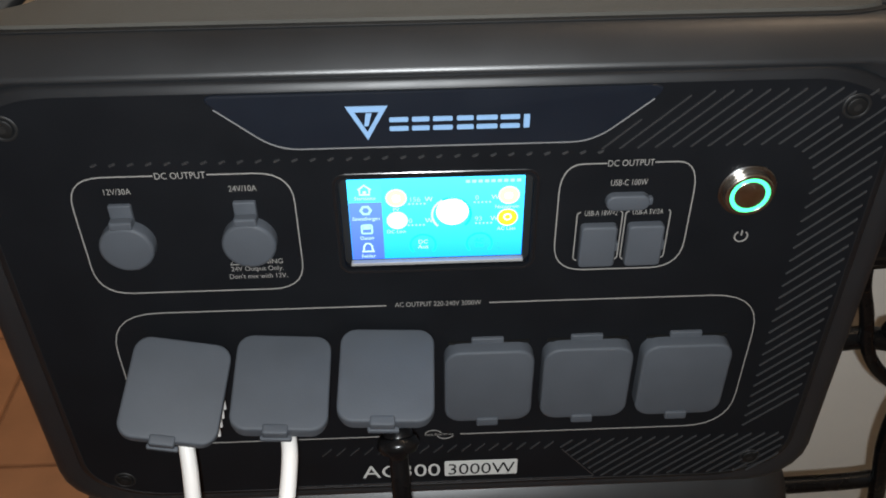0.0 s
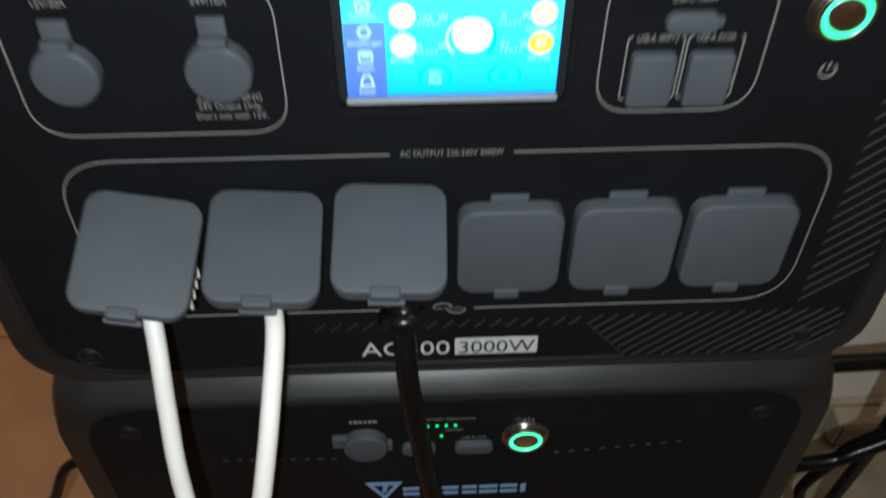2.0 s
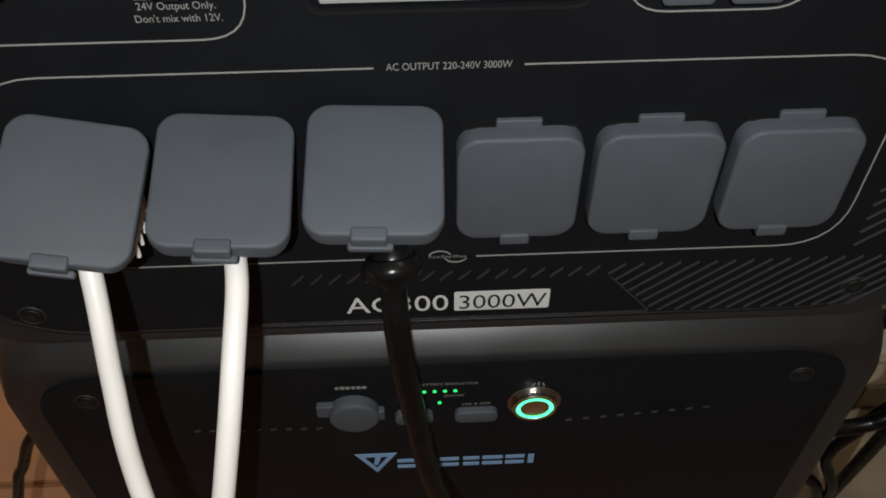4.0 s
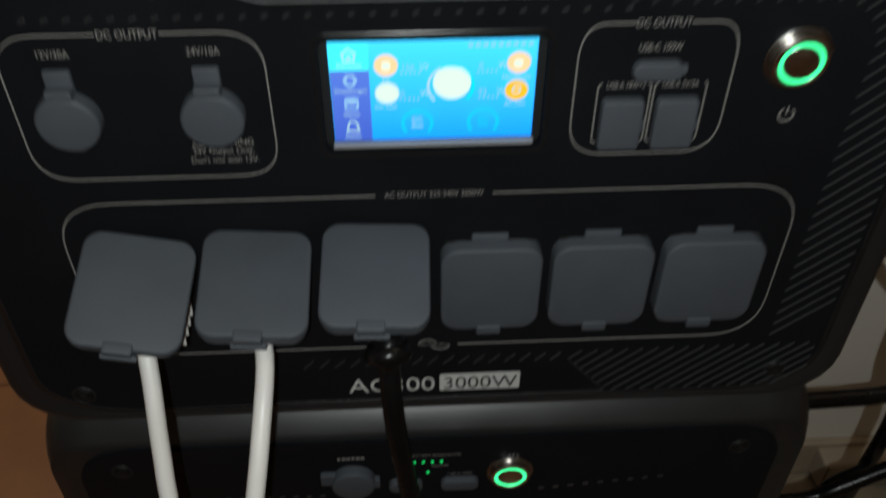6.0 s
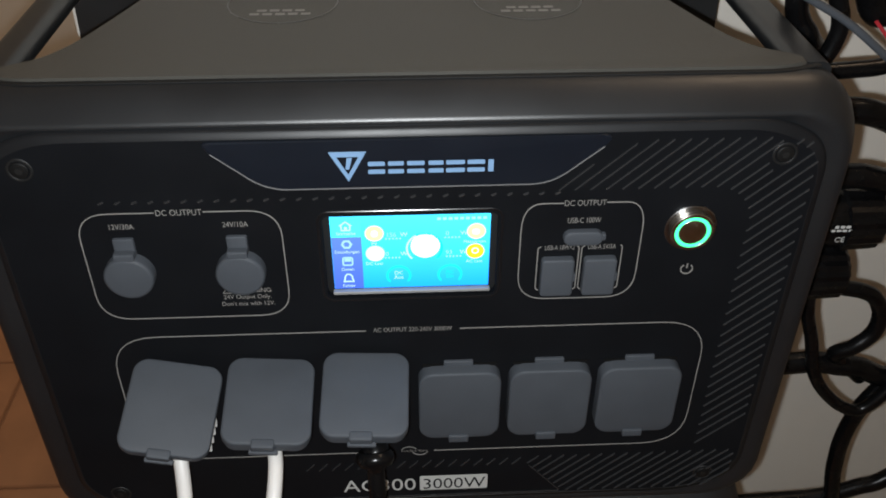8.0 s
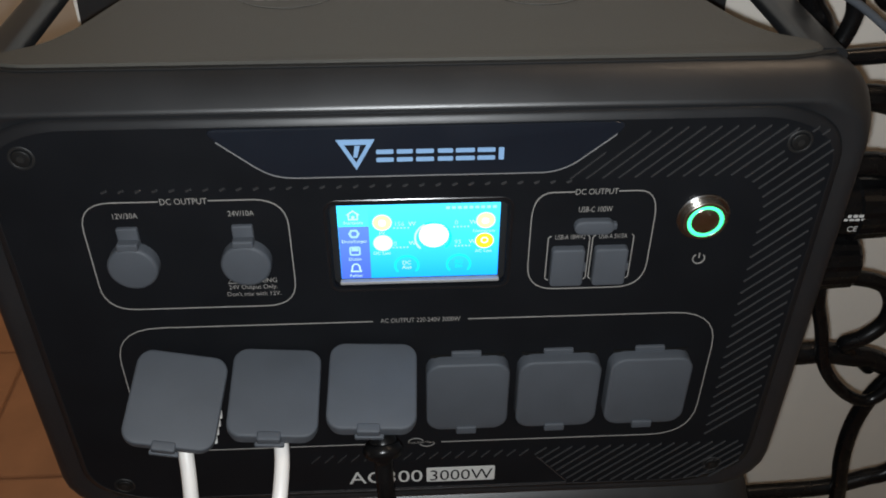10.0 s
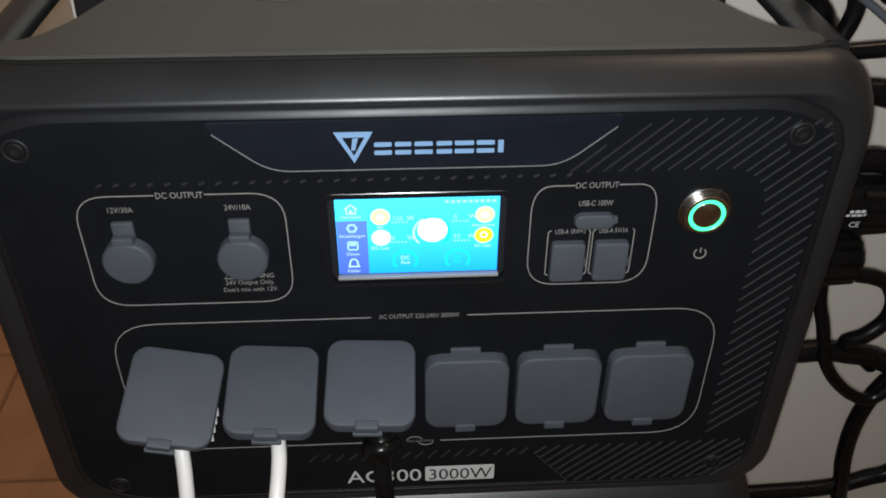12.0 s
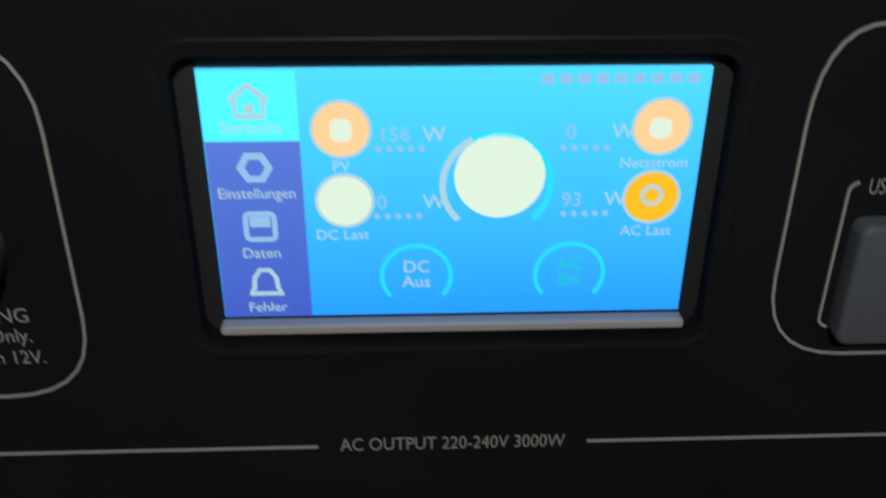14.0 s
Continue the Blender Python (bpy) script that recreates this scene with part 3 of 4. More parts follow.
def screen_page(scr, y):
    """The status page: tabs down the side, round gauges and values."""
    x0, x1, za, zb = -0.0470, 0.0470, 0.4797, 0.5315
    def X(u): return x0 + (x1 - x0) * u
    def Z(v): return zb - (zb - za) * v
    def flat(name, pts, mat, d, label=""):
        return part(name, prism(pts, y - d, y - d + 0.0001), mat, scr, label)
    k = (x1 - x0)
    flat("tab_bar", rrect(X(0.094), Z(0.63), k * 0.188, (zb - za) * 0.74, 0.0001, 1), TABS, 0.0002)
    flat("home_tab", rrect(X(0.094), Z(0.13), k * 0.188, (zb - za) * 0.26, 0.0001, 1), HOME, 0.0002)
    def wr(s, u, v, size, mat=PALE, d=0.0004, stretch=1.0):
        part("caption", lettering(s, X(u), Z(v), size, y - d, stretch=stretch), mat, scr)
    wr("Startseite", 0.094, 0.223, 0.0030)
    wr("Einstellungen", 0.094, 0.481, 0.0031, stretch=0.92)
    wr("Daten", 0.092, 0.731, 0.0031)
    wr("Fehler", 0.094, 0.973, 0.0031)
    s = 0.0034
    cx, cz = X(0.094), Z(0.112)
    part("home_symbol", ribbon([(cx - s * 0.75, cz - s * 0.8), (cx + s * 0.75, cz - s * 0.8), (cx + s * 0.75, cz + s * 0.05), (cx + s * 1.0, cz + s * 0.1), (cx, cz + s * 0.95), (cx - s * 1.0, cz + s * 0.1), (cx - s * 0.75, cz + s * 0.05)], 0.0011, y - 0.0003, 0.0001, True), PALE, scr)
    flat("home_door", rrect(cx, cz - s * 0.35, s * 0.55, s * 0.5, 0.0003, 2), PALE, 0.0004)
    part("gear_symbol", ribbon(circle(cx, Z(0.361), 0.0027, 6), 0.0015, y - 0.0003, 0.0001, True), GLYPH, scr)
    part("page_symbol", ribbon(rrect(cx, Z(0.602), 0.0056, 0.0056, 0.0008, 2), 0.001, y - 0.0003, 0.0001, True), GLYPH, scr)
    flat("page_block", rrect(cx, Z(0.582), 0.004, 0.0022, 0.0002, 1), GLYPH, 0.0004)
    bell = [(cx - 0.0034, Z(0.895)), (cx - 0.0024, Z(0.872)), (cx - 0.0022, Z(0.825)), (cx - 0.001, Z(0.790)), (cx + 0.001, Z(0.790)), (cx + 0.0022, Z(0.825)), (cx + 0.0024, Z(0.872)), (cx + 0.0034, Z(0.895))]
    part("bell_symbol", ribbon(bell, 0.0009, y - 0.0003, 0.0001, True), PALE, scr)
    r = 0.0052
    for u, v, mat in ((0.271, 0.217, PEACH), (0.272, 0.499, DISC), (0.914, 0.217, PEACH), (0.910, 0.498, AMBER)):
        part("gauge_rim", ribbon(circle(X(u), Z(v), r + 0.0003, 32), 0.0006, y - 0.0003, 0.0001, True), PALE, scr)
        flat("gauge_disc", circle(X(u), Z(v), r, 32), mat, 0.0004)
    flat("sun_symbol", rrect(X(0.271), Z(0.22), 0.004, 0.0045, 0.0015, 3), DISC, 0.0005)
    flat("pylon_symbol", rrect(X(0.912), Z(0.222), 0.0042, 0.004, 0.0015, 3), DISC, 0.0005)
    part("bulb_symbol", ribbon(circle(X(0.910), Z(0.49), 0.0019, 16), 0.0008, y - 0.0005, 0.0001, True), PALE, scr)
    wr("PV", 0.268, 0.376, 0.0031)
    wr("DC Last", 0.264, 0.657, 0.0031)
    wr("Netzstrom", 0.905, 0.374, 0.0030)
    wr("AC Last", 0.905, 0.656, 0.0031)
    for u, v, txt in ((0.376, 0.262, "156"), (0.348, 0.531, "0"), (0.731, 0.260, "0"), (0.742, 0.529, "93")):
        wr(txt, u, v, 0.0042, GLYPH)
    for u, v in ((0.456, 0.262), (0.456, 0.531), (0.836, 0.258), (0.833, 0.527)):
        wr("W", u, v, 0.0042)
    for u, v in ((0.344, 0.294), (0.337, 0.565), (0.718, 0.296), (0.728, 0.564)):
        for i in range(5):
            flat("dot", circle(X(u + i * 0.022), Z(v), 0.0006, 8), GLYPH, 0.0004)
    flat("charge_disc", circle(X(0.591), Z(0.405), 0.0088, 40), DISC, 0.0004)
    arc = [(X(0.585) + 0.0105 * math.cos(radians(a)), Z(0.44) + 0.0105 * math.sin(radians(a))) for a in range(-45, 226, 9)]
    part("charge_arc", ribbon(arc, 0.0012, y - 0.0003, 0.0001), ARC, scr)
    part("charge_arc", ribbon(arc[18:], 0.0012, y - 0.0004, 0.0001), PALE, scr)
    for u, mat, txt, low in ((0.418, PALE, "DC", "Aus"), (0.750, TEAL, "AC", "Ein")):
        arc = [(X(u) + 0.0070 * math.cos(radians(a)), Z(0.828) + 0.0070 * math.sin(radians(a))) for a in range(-40, 221, 10)]
        part("switch_arc", ribbon(arc, 0.0008, y - 0.0003, 0.0001), ARC, scr)
        wr(txt, u, 0.806, 0.0038, mat)
        wr(low, u, 0.872, 0.0038, mat)
    for i in range(9):
        flat("date_bar", rrect(X(0.678 + i * 0.036), Z(0.035), k * 0.024, 0.0018, 0.0003, 2), GLYPH, 0.0004)


# ---- battery ----
def battery(at, turn):
    bt = thing("battery_pack", at, "black expansion battery with green lit button under the power station", "battery", turn)
    hw, z0, z1 = 0.2610, 0.0, 0.268
    sec = []
    for y, inset, top in ((0.003, 0.014, 0.029), (0.0040, 0.007, 0.0255), (0.0055, 0.003, 0.0235), (0.0120, 0.001, 0.0165), (0.020, 0.0, 0.0085), (0.028, 0, 0.0030), (0.038, 0, 0), (0.30, 0, 0), (0.315, 0.008, 0.008), (0.318, 0.014, 0.014)):
        sec.append((y, notch_outline(0, hw - inset, z0 + 0.012 + inset * 0.3, z1 - top, 0.034, 0)))
    part("shell", loft(sec), BODY, bt, "dark grey coated metal shell", True)
    outline = fillet([(-0.236, 0.020), (0.236, 0.020), (0.238, 0.2235), (0.210, 0.2390), (-0.210, 0.2390), (-0.238, 0.2235)], 0.02, 6)
    part("front_panel", prism(outline, 0.0, 0.008, 0.0006), PANEL, bt, "matt black moulded front panel", True)
    for x in (-0.2, 0.2):
        for y in (0.04, 0.28):
            bm = slab(circle(x, y, 0.018, 20), 0.0, 0.014, 0.002)
            part("foot", bm, SCREW, bt, "black rubber foot")
    for x, z in ((-0.2090, 0.2180), (0.2090, 0.2180), (-0.2090, 0.04), (0.2090, 0.04)):
        screw("screw", x, z, bt)
    for i in range(5):
        part("ridge", ribbon([(0.214 + i * 0.002, 0.190 + i * 0.007), (0.230, 0.2040 + i * 0.0055)], 0.001, 0.0, 0.0008), PANEL, bt)
    for i in range(9):
        for x, z in ((0.075 + i * 0.0105, 0.1775 + i * 0.0011), (-0.079 - i * 0.0092, 0.1790 + i * 0.0003)):
            part("ridge", ribbon([(x - 0.002, z), (x + 0.002, z + 0.0006)], 0.0013, 0.0, 0.0008), RIDGE, bt)
    cv = part("socket_cover", pad(-0.0560, 0.1995, 0.0295, 0.0295, 0.01475, -0.008, 0.0005, 0.002, 9), RUBBER, bt, "grey rubber socket cover", True)
    part("tab", prism(rrect(-0.0725, 0.2025, 0.011, 0.011, 0.001, 3), -0.004, 0, 0.0008), RUBBER, cv)
    part("tab", prism(rrect(-0.0405, 0.1965, 0.005, 0.009, 0.001, 3), -0.004, 0, 0.0008), RUBBER, cv)
    for x, w in ((0.0170, 0.026), (-0.0205, 0.023)):
        part("socket_cover", pad(x, 0.1910, w, 0.0115, 0.005, -0.0045, 0.0005, 0.0012), RUBBER, bt, "grey rubber socket cover", True)
    power_button(0.0515, 0.2010, 0.0112, bt)
    power_icon(0.0530, 0.2172, 0.0034, bt)
    for i in range(4):
        part("indicator_led", prism(circle(-0.0140 + i * 0.0061, 0.2152, 0.0011, 10), -0.0006, 0), LED, bt, "lit green indicator")
    part("indicator_led", prism(circle(-0.005, 0.2030, 0.0011, 10), -0.0006, 0), LED, bt, "lit green indicator")
    for s, x, z, size in (("BATTERY INDICATOR", 0.0000, 0.2215, 0.0036), ("ON/OFF", 0.0035, 0.2090, 0.0034), ("USB-A 18W", 0.0170, 0.1992, 0.0034)):
        part("print", lettering(s, x, z, size, 0.0), PRINT, bt)
    bars(-0.066, -0.047, 0.2225, 0.0024, bt, 6)
    emblem(-0.0465, 0.1210, 0.027, 0.0240, bt, 0.0)
    mark_blocks(-0.0330, 0.0565, 0.1255, 0.1365, bt, 0.0)
    return bt


# ---- plugs, flaps and their cables ----
def flap_plug(x, mid, side, along, length, width, plug_mat, cable_mat, path, radius, label, sheath):
    """A mains plug in its socket, the socket's lifted rubber flap resting on it, and its cable."""
    fl = thing("socket_flap", (0, 0, BASE), "lifted grey rubber socket flap resting on a plug", "socket flap", 0, "lifted socket flaps")
    side = Vector(side).normalized()
    up = Vector(along)
    up = (up - side * up.dot(side)).normalized()
    out = side.cross(up).normalized()
    m = Matrix((side, out * -1, up)).transposed().to_4x4()
    m.translation = Vector(mid)
    h = length
    bm = pad(0, 0, width, h, 0.0095, -0.0012, 0.0045, 0.0014, 8)
    bm.transform(m)
    cv = part("cover", bm, RUBBER, fl, "", True)
    bm = prism(rrect(0, 0, width - 0.0016, h - 0.0016, 0.009, 6), 0.0045, 0.0088)
    bm.transform(m)
    part("inner_rim", bm, RUBBER, cv, "", True)
    bm = prism(rrect(-0.0015, -h / 2 + 0.0002, 0.0140, 0.0060, 0.0012, 3), -0.0026, 0.003, 0.0010)
    bm.transform(m)
    part("latch_tab", bm, RUBBER, cv, "", True)
    bm = prism(rrect(-0.0010, -h / 2 - 0.0024, 0.0175, 0.0030, 0.0010, 3), 0.0030, 0.0055, 0.0006)
    bm.transform(m)
    part("latch_lip", bm, RUBBER, cv, "", True)
    a = Vector(mid) + up * (h * 0.42)
    strap = tube([(x, 0.0, 0.4165), (x, -0.004, 0.4150), tuple(a - Vector((0, 0.002, 0.006)))], 0.0024, 8, 6)
    part("strap", strap, RUBBER, cv, "", True)

    pg = thing("mains_plug", (0, 0, BASE), label, "plug", 0, "mains plugs")
    bm = pad(x - 0.003, 0.387, 0.029, 0.028, 0.013, -0.028, 0.002, 0.007)
    part("plug_body", bm, plug_mat, pg, "", True)
    s = Vector(path[0])
    bm = tube([(x - 0.002, -0.022, 0.388), (s.x, s.y + 0.008, s.z + 0.004), tuple(s), tuple(s.lerp(Vector(path[1]), 0.16))], radius * 1.5, 18, 5, sheath)
    part("strain_relief", bm, plug_mat, pg, "", True)
    part("cable", tube(path, radius, 16, 8), cable_mat, pg, "", True)
    return pg


def plug_grip(pg):
    """The ribbed grip of the plug that stands out beside its flap."""
    g = part("grip", pad(-0.1432, 0.391, 0.026, 0.022, 0.010, -0.044, -0.012, 0.006), WHITEPLUG, pg, "ribbed white grip", True)
    for i in range(4):
        y = -0.041 + i * 0.0070
        part("rib", tube([(-0.1330, y, 0.4005), (-0.1305, y + 0.001, 0.3975), (-0.1296, y + 0.002, 0.391), (-0.1302, y + 0.003, 0.384)], 0.0010, 8, 4), WHITEPLUG, g, "", True)


def cable_marks(pg, path, radius):
    """Small worn white marks printed along a cable."""
    line = spline(path, 40)
    face = Vector((-0.10, -0.72, 0.68)).normalized()
    rng = random.Random(4)
    bm = bmesh.new()
    for i, p in enumerate(line):
        if not (0.190 < p.z < 0.262) or rng.random() < 0.35:
            continue
        c = p + face * (radius - 0.0001)
        b2 = box(-0.0009, 0.0009 * rng.uniform(0, 1), -0.0003, 0.0003, -0.0004, 0.0004)
        b2.transform(Matrix.Translation(c) @ pose(0, 0, 0, -43, 0, 0))
        me = bpy.data.meshes.new("mark")
        b2.to_mesh(me)
        b2.free()
        bm.from_mesh(me)
        bpy.data.meshes.remove(me)
    part("printed_marks", bm, PRINT, pg, "small worn white printing")


room()
power_station()
pack = battery((0.0, 0.0, BASE), 0.0)
copy_thing(pack, pose(0.0, 0.002, BASE - 0.268, 0, 0, 0))
plinth = thing("plinth", (0, 0, 0), "low dark board under the batteries", "plinth")
part("board", box(-0.25, 0.25, 0.01, 0.32, 0.0, BASE - 0.268, 0.004), SCREW, plinth)

plug_grip(flap_plug(-0.1480, (-0.1505, -0.0325, 0.4175), (0.0525, -0.0005, -0.0115), (0.0065, 0.0542, 0.0246), 0.0600, 0.0552, WHITEPLUG, WHITECABLE,
          [(-0.1475, -0.044, 0.396), (-0.1445, -0.058, 0.380), (-0.1420, -0.078, 0.352), (-0.1380, -0.100, 0.318), (-0.1240, -0.1392, 0.248), (-0.1121, -0.1815, 0.172), (-0.0977, -0.2238, 0.096), (-0.090, -0.262, -0.05), (-0.085, -0.27, -0.2), (-0.08, -0.25, -0.335)], 0.0046,
          "white mains plug with thick white cable", (0.0070, 0.0064, 0.0058, 0.0049)))
flap_plug(-0.0888, (-0.0905, -0.0305, 0.4190), (0.0545, 0.0010, -0.0052), (0.0, 0.0595, 0.0172), 0.0605, 0.0545, WHITEPLUG, WHITECABLE,
          [(-0.0885, -0.044, 0.397), (-0.0860, -0.062, 0.392), (-0.0872, -0.086, 0.378), (-0.0930, -0.112, 0.344), (-0.1118, -0.160, 0.251), (-0.1281, -0.1997, 0.174), (-0.1445, -0.2392, 0.097), (-0.150, -0.268, -0.05), (-0.15, -0.275, -0.2), (-0.145, -0.25, -0.335)], 0.0046,
          "white mains plug with thick white cable", (0.0070, 0.0064, 0.0058, 0.0049))
BLACK_RUN = [(-0.0255, -0.057, 0.391), (-0.0240, -0.068, 0.358), (-0.0190, -0.075, 0.314), (-0.0095, -0.0800, 0.248), (0.0115, -0.0780, 0.178), (0.0316, -0.0750, 0.107), (0.045, -0.072, -0.05), (0.05, -0.07, -0.335)]
black_plug = flap_plug(-0.0296, (-0.0307, -0.0310, 0.4225), (0.0550, -0.0012, -0.0018), (0.0018, 0.0561, 0.0168), 0.0590, 0.0545, BLACKCABLE, BLACKCABLE,
          BLACK_RUN, 0.0055,
          "black mains plug with black cable", (0.0085, 0.0085, 0.0085, 0.0085, 0.0080, 0.0072, 0.0064, 0.0058))
part("collar", tube([(-0.0257, -0.0535, 0.3960), (-0.0254, -0.0562, 0.3922), (-0.0250, -0.0590, 0.3885)], 0.0118, 24, 3, (0.0100, 0.0118, 0.0122, 0.0118, 0.0100)), BLACKCABLE, black_plug, "", True)
cable_marks(black_plug, BLACK_RUN, 0.0055)


def side_cable(pts, radius, label, mat=None):
    ob = thing("power_cable", (0, 0, BASE), label, "cable", 0, "cables beside the stack")
    part("sheath", tube(pts, radius, 12, 8), mat or BLACKCABLE, ob, "", True)


# cables and connectors beside the stack
side_cable([(0.255, 0.08, 0.556), (0.286, 0.08, 0.555), (0.302, 0.08, 0.553), (0.330, 0.085, 0.540), (0.40, 0.09, 0.50), (0.55, 0.12, 0.40), (0.62, 0.2, 0.1), (0.62, 0.25, -0.33)], 0.0090, "thick black cable from the side of the power station")
side_cable([(0.255, 0.08, 0.506), (0.298, 0.08, 0.505), (0.312, 0.08, 0.504), (0.340, 0.085, 0.493), (0.42, 0.09, 0.46), (0.58, 0.13, 0.33), (0.66, 0.2, 0.0), (0.66, 0.25, -0.33)], 0.0090, "thick black cable from the side of the power station")
side_cable([(0.255, 0.09, 0.320), (0.305, 0.09, 0.321), (0.326, 0.09, 0.322), (0.346, 0.09, 0.318), (0.366, 0.09, 0.314), (0.393, 0.092, 0.300), (0.46, 0.11, 0.27), (0.58, 0.14, 0.20), (0.64, 0.2, -0.32)], 0.0090, "thick black cable from the side of the power station")
side_cable([(0.297, 0.08, 0.420), (0.302, 0.08, 0.385), (0.312, 0.08, 0.356), (0.322, 0.08, 0.322), (0.336, 0.08, 0.299), (0.356, 0.08, 0.280), (0.373, 0.08, 0.275), (0.388, 0.08, 0.292), (0.41, 0.085, 0.33)], 0.0052, "thin black cable hanging in a loop")
side_cable([(0.322, 0.08, 0.407), (0.339, 0.08, 0.403), (0.351, 0.08, 0.396), (0.360, 0.08, 0.380), (0.360, 0.08, 0.361), (0.348, 0.08, 0.346), (0.338, 0.085, 0.335), (0.350, 0.09, 0.322), (0.373, 0.095, 0.298)], 0.0062, "black cable bending back towards the power station")
side_cable([(0.44, 0.09, 0.35), (0.405, 0.09, 0.312), (0.387, 0.09, 0.283), (0.378, 0.09, 0.257), (0.375, 0.09, 0.225), (0.378, 0.09, 0.188), (0.386, 0.09, 0.147), (0.40, 0.10, 0.08), (0.42, 0.13, -0.1), (0.43, 0.16, -0.33)], 0.0070, "black cable hanging beside the batteries")
side_cable([(0.25, 0.10, 0.132), (0.328, 0.10, 0.134), (0.381, 0.10, 0.138), (0.416, 0.10, 0.150), (0.439, 0.10, 0.161), (0.50, 0.11, 0.21), (0.54, 0.12, 0.30)], 0.0075, "black cable joining the battery")
side_cable([(0.25, 0.08, 0.010), (0.320, 0.08, 0.012), (0.348, 0.08, 0.018), (0.366, 0.08, 0.030), (0.42, 0.085, 0.06)], 0.0070, "black cable joining the battery")
side_cable([(0.40, 0.10, 0.03), (0.374, 0.10, 0.005), (0.364, 0.10, -0.027), (0.353, 0.10, -0.052), (0.352, 0.10, -0.080), (0.375, 0.10, -0.14), (0.39, 0.13, -0.25), (0.40, 0.15, -0.33)], 0.0055, "thin black cable hanging beside the batteries")
side_cable([(0.25, 0.10, -0.06), (0.315, 0.10, -0.085), (0.336, 0.10, -0.103), (0.361, 0.10, -0.138), (0.38, 0.11, -0.22), (0.385, 0.12, -0.33)], 0.0060, "thin black cable joining the lower battery")
side_cable([(-0.26, 0.1, 0.03), (-0.31, 0.1, 0.03), (-0.336, 0.1, 0.014), (-0.357, 0.1, -0.029), (-0.372, 0.1, -0.06), (-0.40, 0.1, -0.16), (-0.41, 0.1, -0.335)], 0.0050, "thin black cable at the side of the stack")


def x_cylinder(x0, x1, y, z, r, r2=None, n=28, grooves=0):
    """A turned part with its axis along x."""
    bm = bmesh.new()
    rings = []
    r2 = r2 or r
    for x, q in ((x0, r * 0.9), (x0 + 0.002, r), (x1 - 0.003, r2), (x1, r2 * 0.88)):
        row = []
        for k in range(n):
            a = 2 * math.pi * k / n
            rr = q * (1 - (0.05 if grooves and k % 2 else 0))
            row.append(bm.verts.new((x, y + rr * math.cos(a), z + rr * math.sin(a))))
        rings.append(row)
    for a, b in zip(rings, rings[1:]):
        for k in range(n):
            bm.faces.new((a[k], a[(k + 1) % n], b[(k + 1) % n], b[k]))
    bm.faces.new(rings[0][::-1])
    bm.faces.new(rings[-1])
    return bm


def side_connector(z, x1, r, label, writing=False):
    """A round plug in the side of the power station, with its coupling nut."""
    cn = thing("side_connector", (0, 0, BASE), label, "connector", 0, "round connectors")
    part("barrel", x_cylinder(0.245, x1 - 0.012, 0.085, z, r * 0.9), BLACKCABLE, cn, "", True)
    part("coupling_nut", x_cylinder(x1 - 0.030, x1, 0.085, z, r, r * 0.96, 36, 1), BLACKCABLE, cn, "ribbed black coupling nut")
    if writing:
        y = 0.085 - r * 0.9 - 0.0006
        part("print", lettering("CE", x1 - 0.034, z - 0.006, 0.0062, y), WHITEPRINT, cn)
        bars(x1 - 0.042, x1 - 0.026, z + 0.0035, 0.0017, cn, 4, WHITEPRINT, y)
        bars(x1 - 0.040, x1 - 0.028, z + 0.0065, 0.0022, cn, 3, WHITEPRINT, y)


side_connector(0.468, 0.332, 0.0245, "round black cable connector with white print", True)
side_connector(0.422, 0.318, 0.0235, "round black cable connector below the printed one")
side_cable([(0.326, 0.085, 0.473), (0.36, 0.085, 0.466), (0.40, 0.09, 0.43), (0.46, 0.10, 0.38)], 0.0065, "black cable leaving the printed connector")
side_cable([(0.250, 0.12, 0.66), (0.254, 0.12, 0.614), (0.259, 0.12, 0.600), (0.268, 0.12, 0.588), (0.285, 0.14, 0.56), (0.31, 0.2, 0.45), (0.33, 0.28, 0.2)], 0.0075, "black cable running down behind the handle")
side_cable([(0.262, 0.10, 0.66), (0.270, 0.10, 0.625), (0.2755, 0.10, 0.610), (0.2765, 0.10, 0.599), (0.272, 0.10, 0.583), (0.262, 0.10, 0.57), (0.25, 0.10, 0.565)], 0.0058, "black cable bending into the side of the power station")
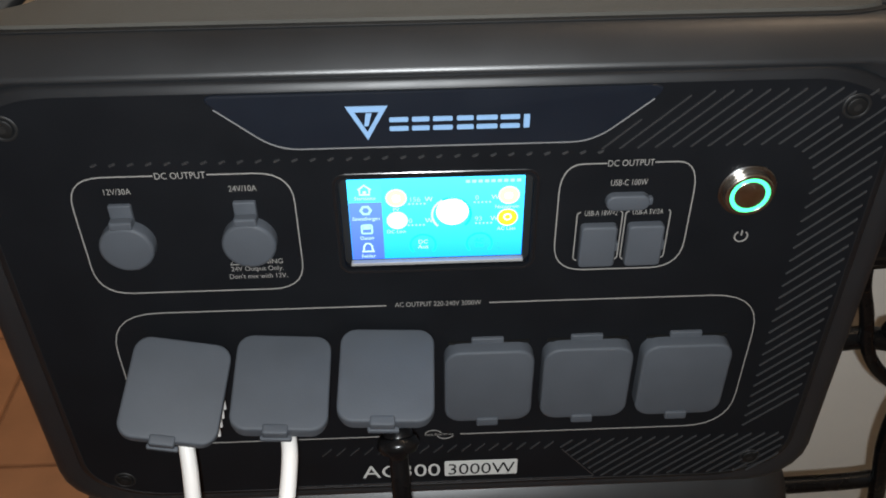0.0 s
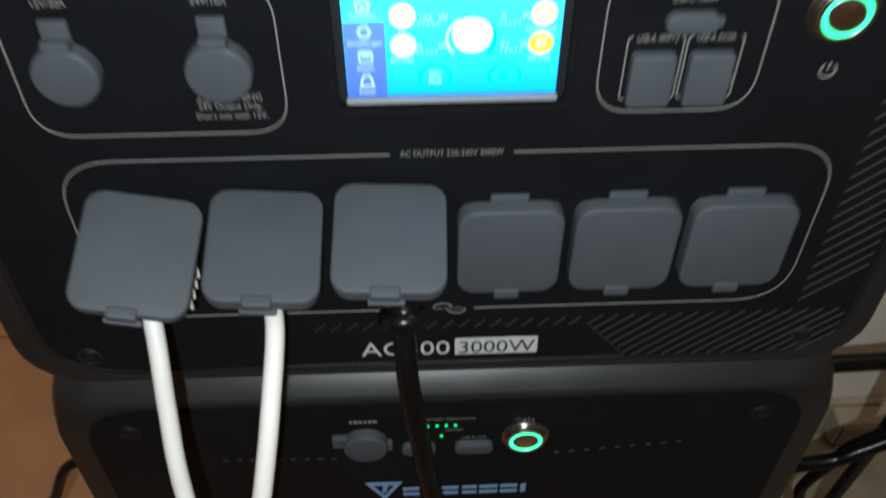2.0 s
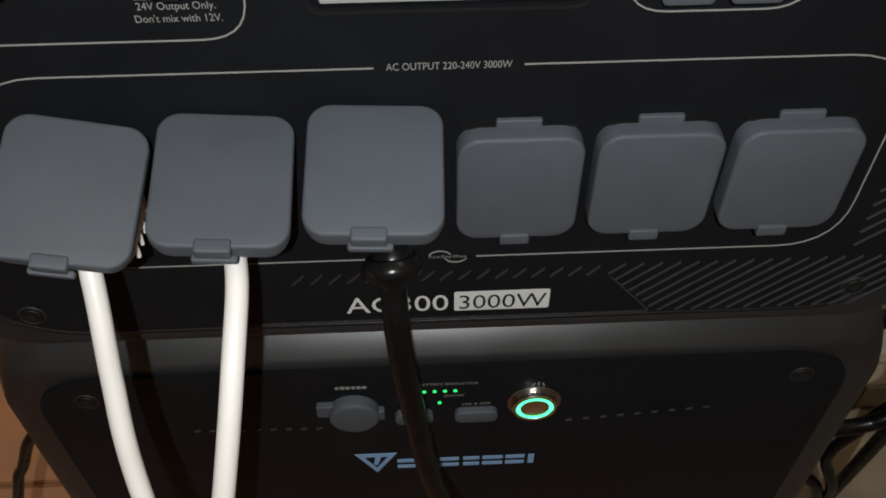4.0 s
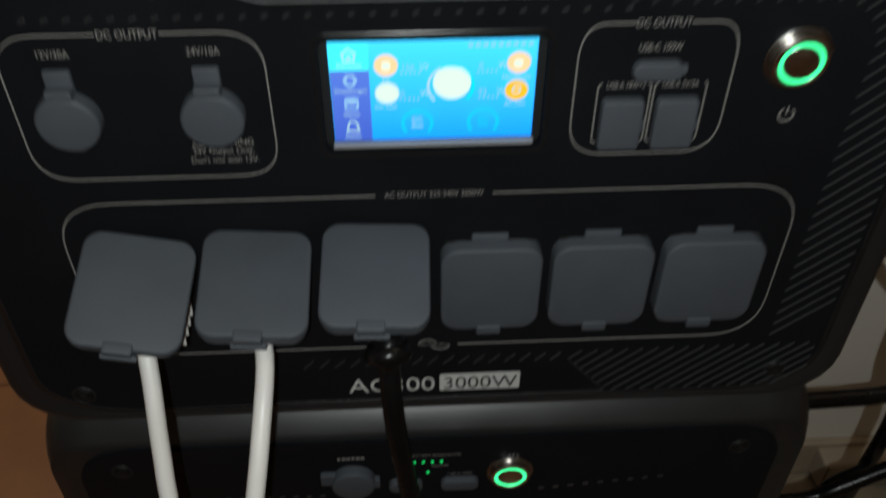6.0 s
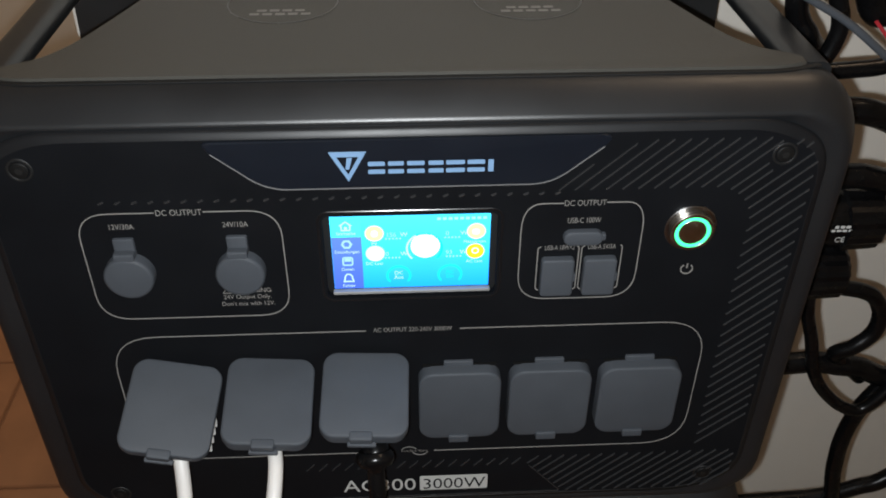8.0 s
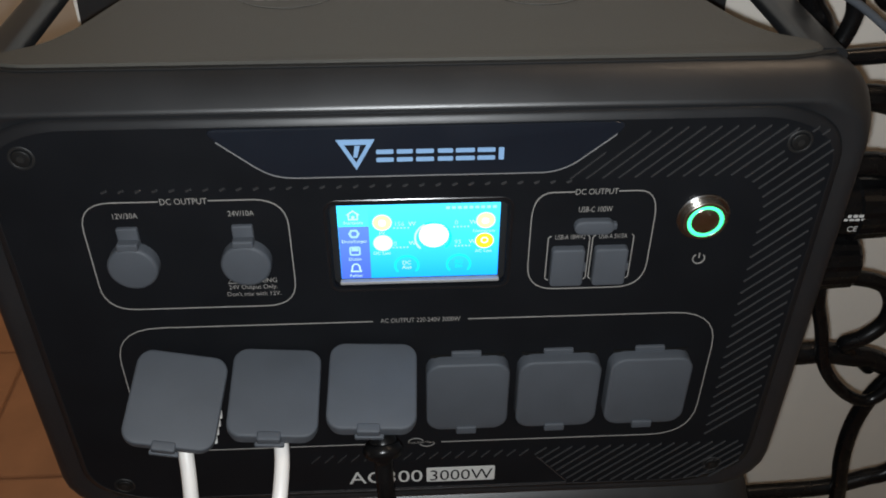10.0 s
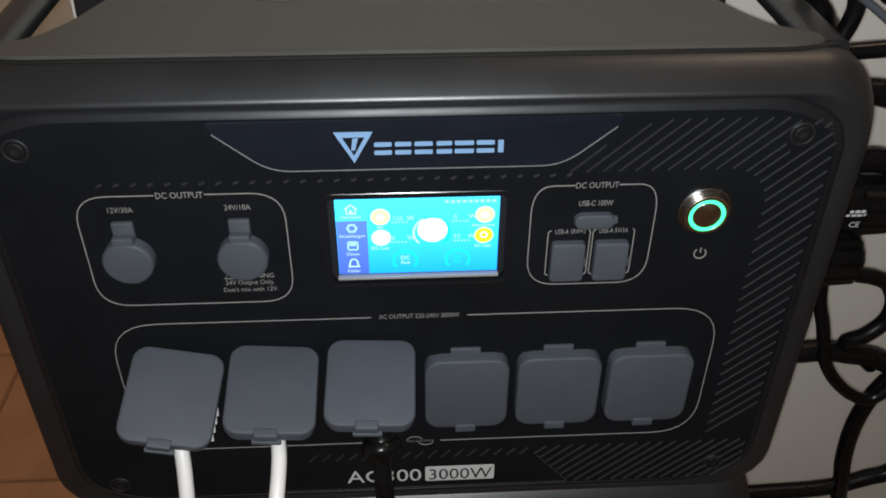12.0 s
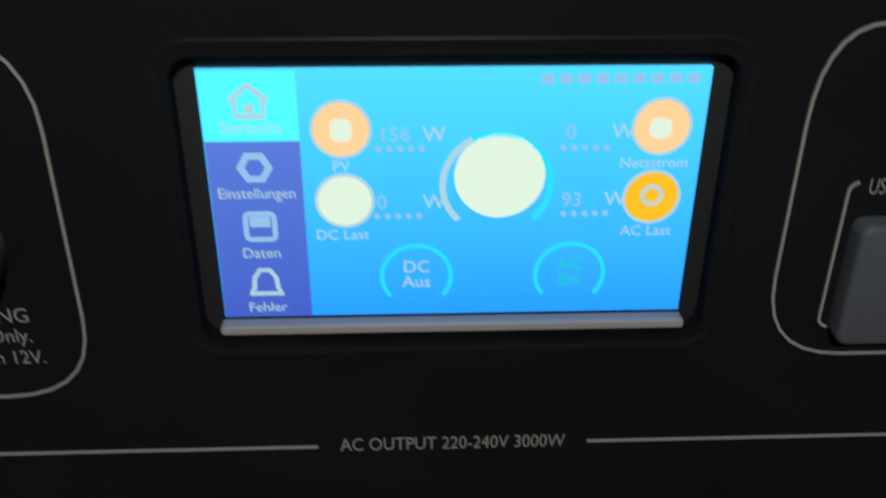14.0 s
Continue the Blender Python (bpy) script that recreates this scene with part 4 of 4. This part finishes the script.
side_cable([(0.225, 0.08, 0.640), (0.245, 0.08, 0.629), (0.270, 0.08, 0.615), (0.301, 0.08, 0.592), (0.36, 0.10, 0.545), (0.45, 0.14, 0.47)], 0.0026, "thin grey cable crossing the others", RUBBER)
side_cable([(0.25, 0.10, 0.572), (0.290, 0.10, 0.574), (0.315, 0.10, 0.577), (0.35, 0.11, 0.585), (0.42, 0.14, 0.62)], 0.0058, "black cable from the side of the power station")
side_cable([(0.290, 0.12, 0.66), (0.300, 0.12, 0.622), (0.310, 0.12, 0.605), (0.325, 0.12, 0.612), (0.35, 0.12, 0.64)], 0.0095, "black cable bundle above the connectors")
side_cable([(0.305, 0.11, 0.603), (0.318, 0.11, 0.590), (0.335, 0.11, 0.573), (0.38, 0.12, 0.54)], 0.0013, "thin red wire among the black cables", material("red_wire", (0.45, 0.03, 0.04), 0.4))

tagged(part("floor_slab", box(0.275, 1.3, -0.6, WALL - 0.014, 0.0, 0.007, 0.002), SLAB, None, "grey-beige stone slab on the floor beside the batteries"), "", "slab", "", "structure")
jb = thing("junction_box", (0, 0, 0), "small grey-beige box on the wall above the floor", "junction box")
part("housing", box(0.53, 0.66, WALL - 0.04, WALL, 0.012, 0.062, 0.004), SKIRT, jb)
part("cover", box(0.535, 0.655, WALL - 0.044, WALL - 0.0395, 0.016, 0.058, 0.0015), SLAB, jb)
cd = thing("conduit", (0, 0, 0), "white plastic conduit lying on the tiles", "conduit")
part("pipe", tube([(-1.0, 0.565, 0.035), (-0.72, 0.275, 0.035), (-0.5, 0.05, 0.035), (-0.36, -0.09, 0.035)], 0.035, 20, 4), WHITEPLUG, cd, "", True)

# tiles
tile_bm = box(-0.1475, 0.1475, -0.1475, 0.1475, -0.012, 0.0, 0.0025, 1)
tile_me = bpy.data.meshes.new("tile")
tile_bm.to_mesh(tile_me)
tile_bm.free()
tile_me.materials.append(TILE)
floor_ob = bpy.data.objects["floor"]
for ix in range(16):
    for iy in range(15):
        t = new("tile", tile_me)
        t.parent = floor_ob
        t.location = (-0.712 + 0.149 + (ix - 6) * 0.300, 0.549 + 0.150 + (iy - 10) * 0.300, 0)
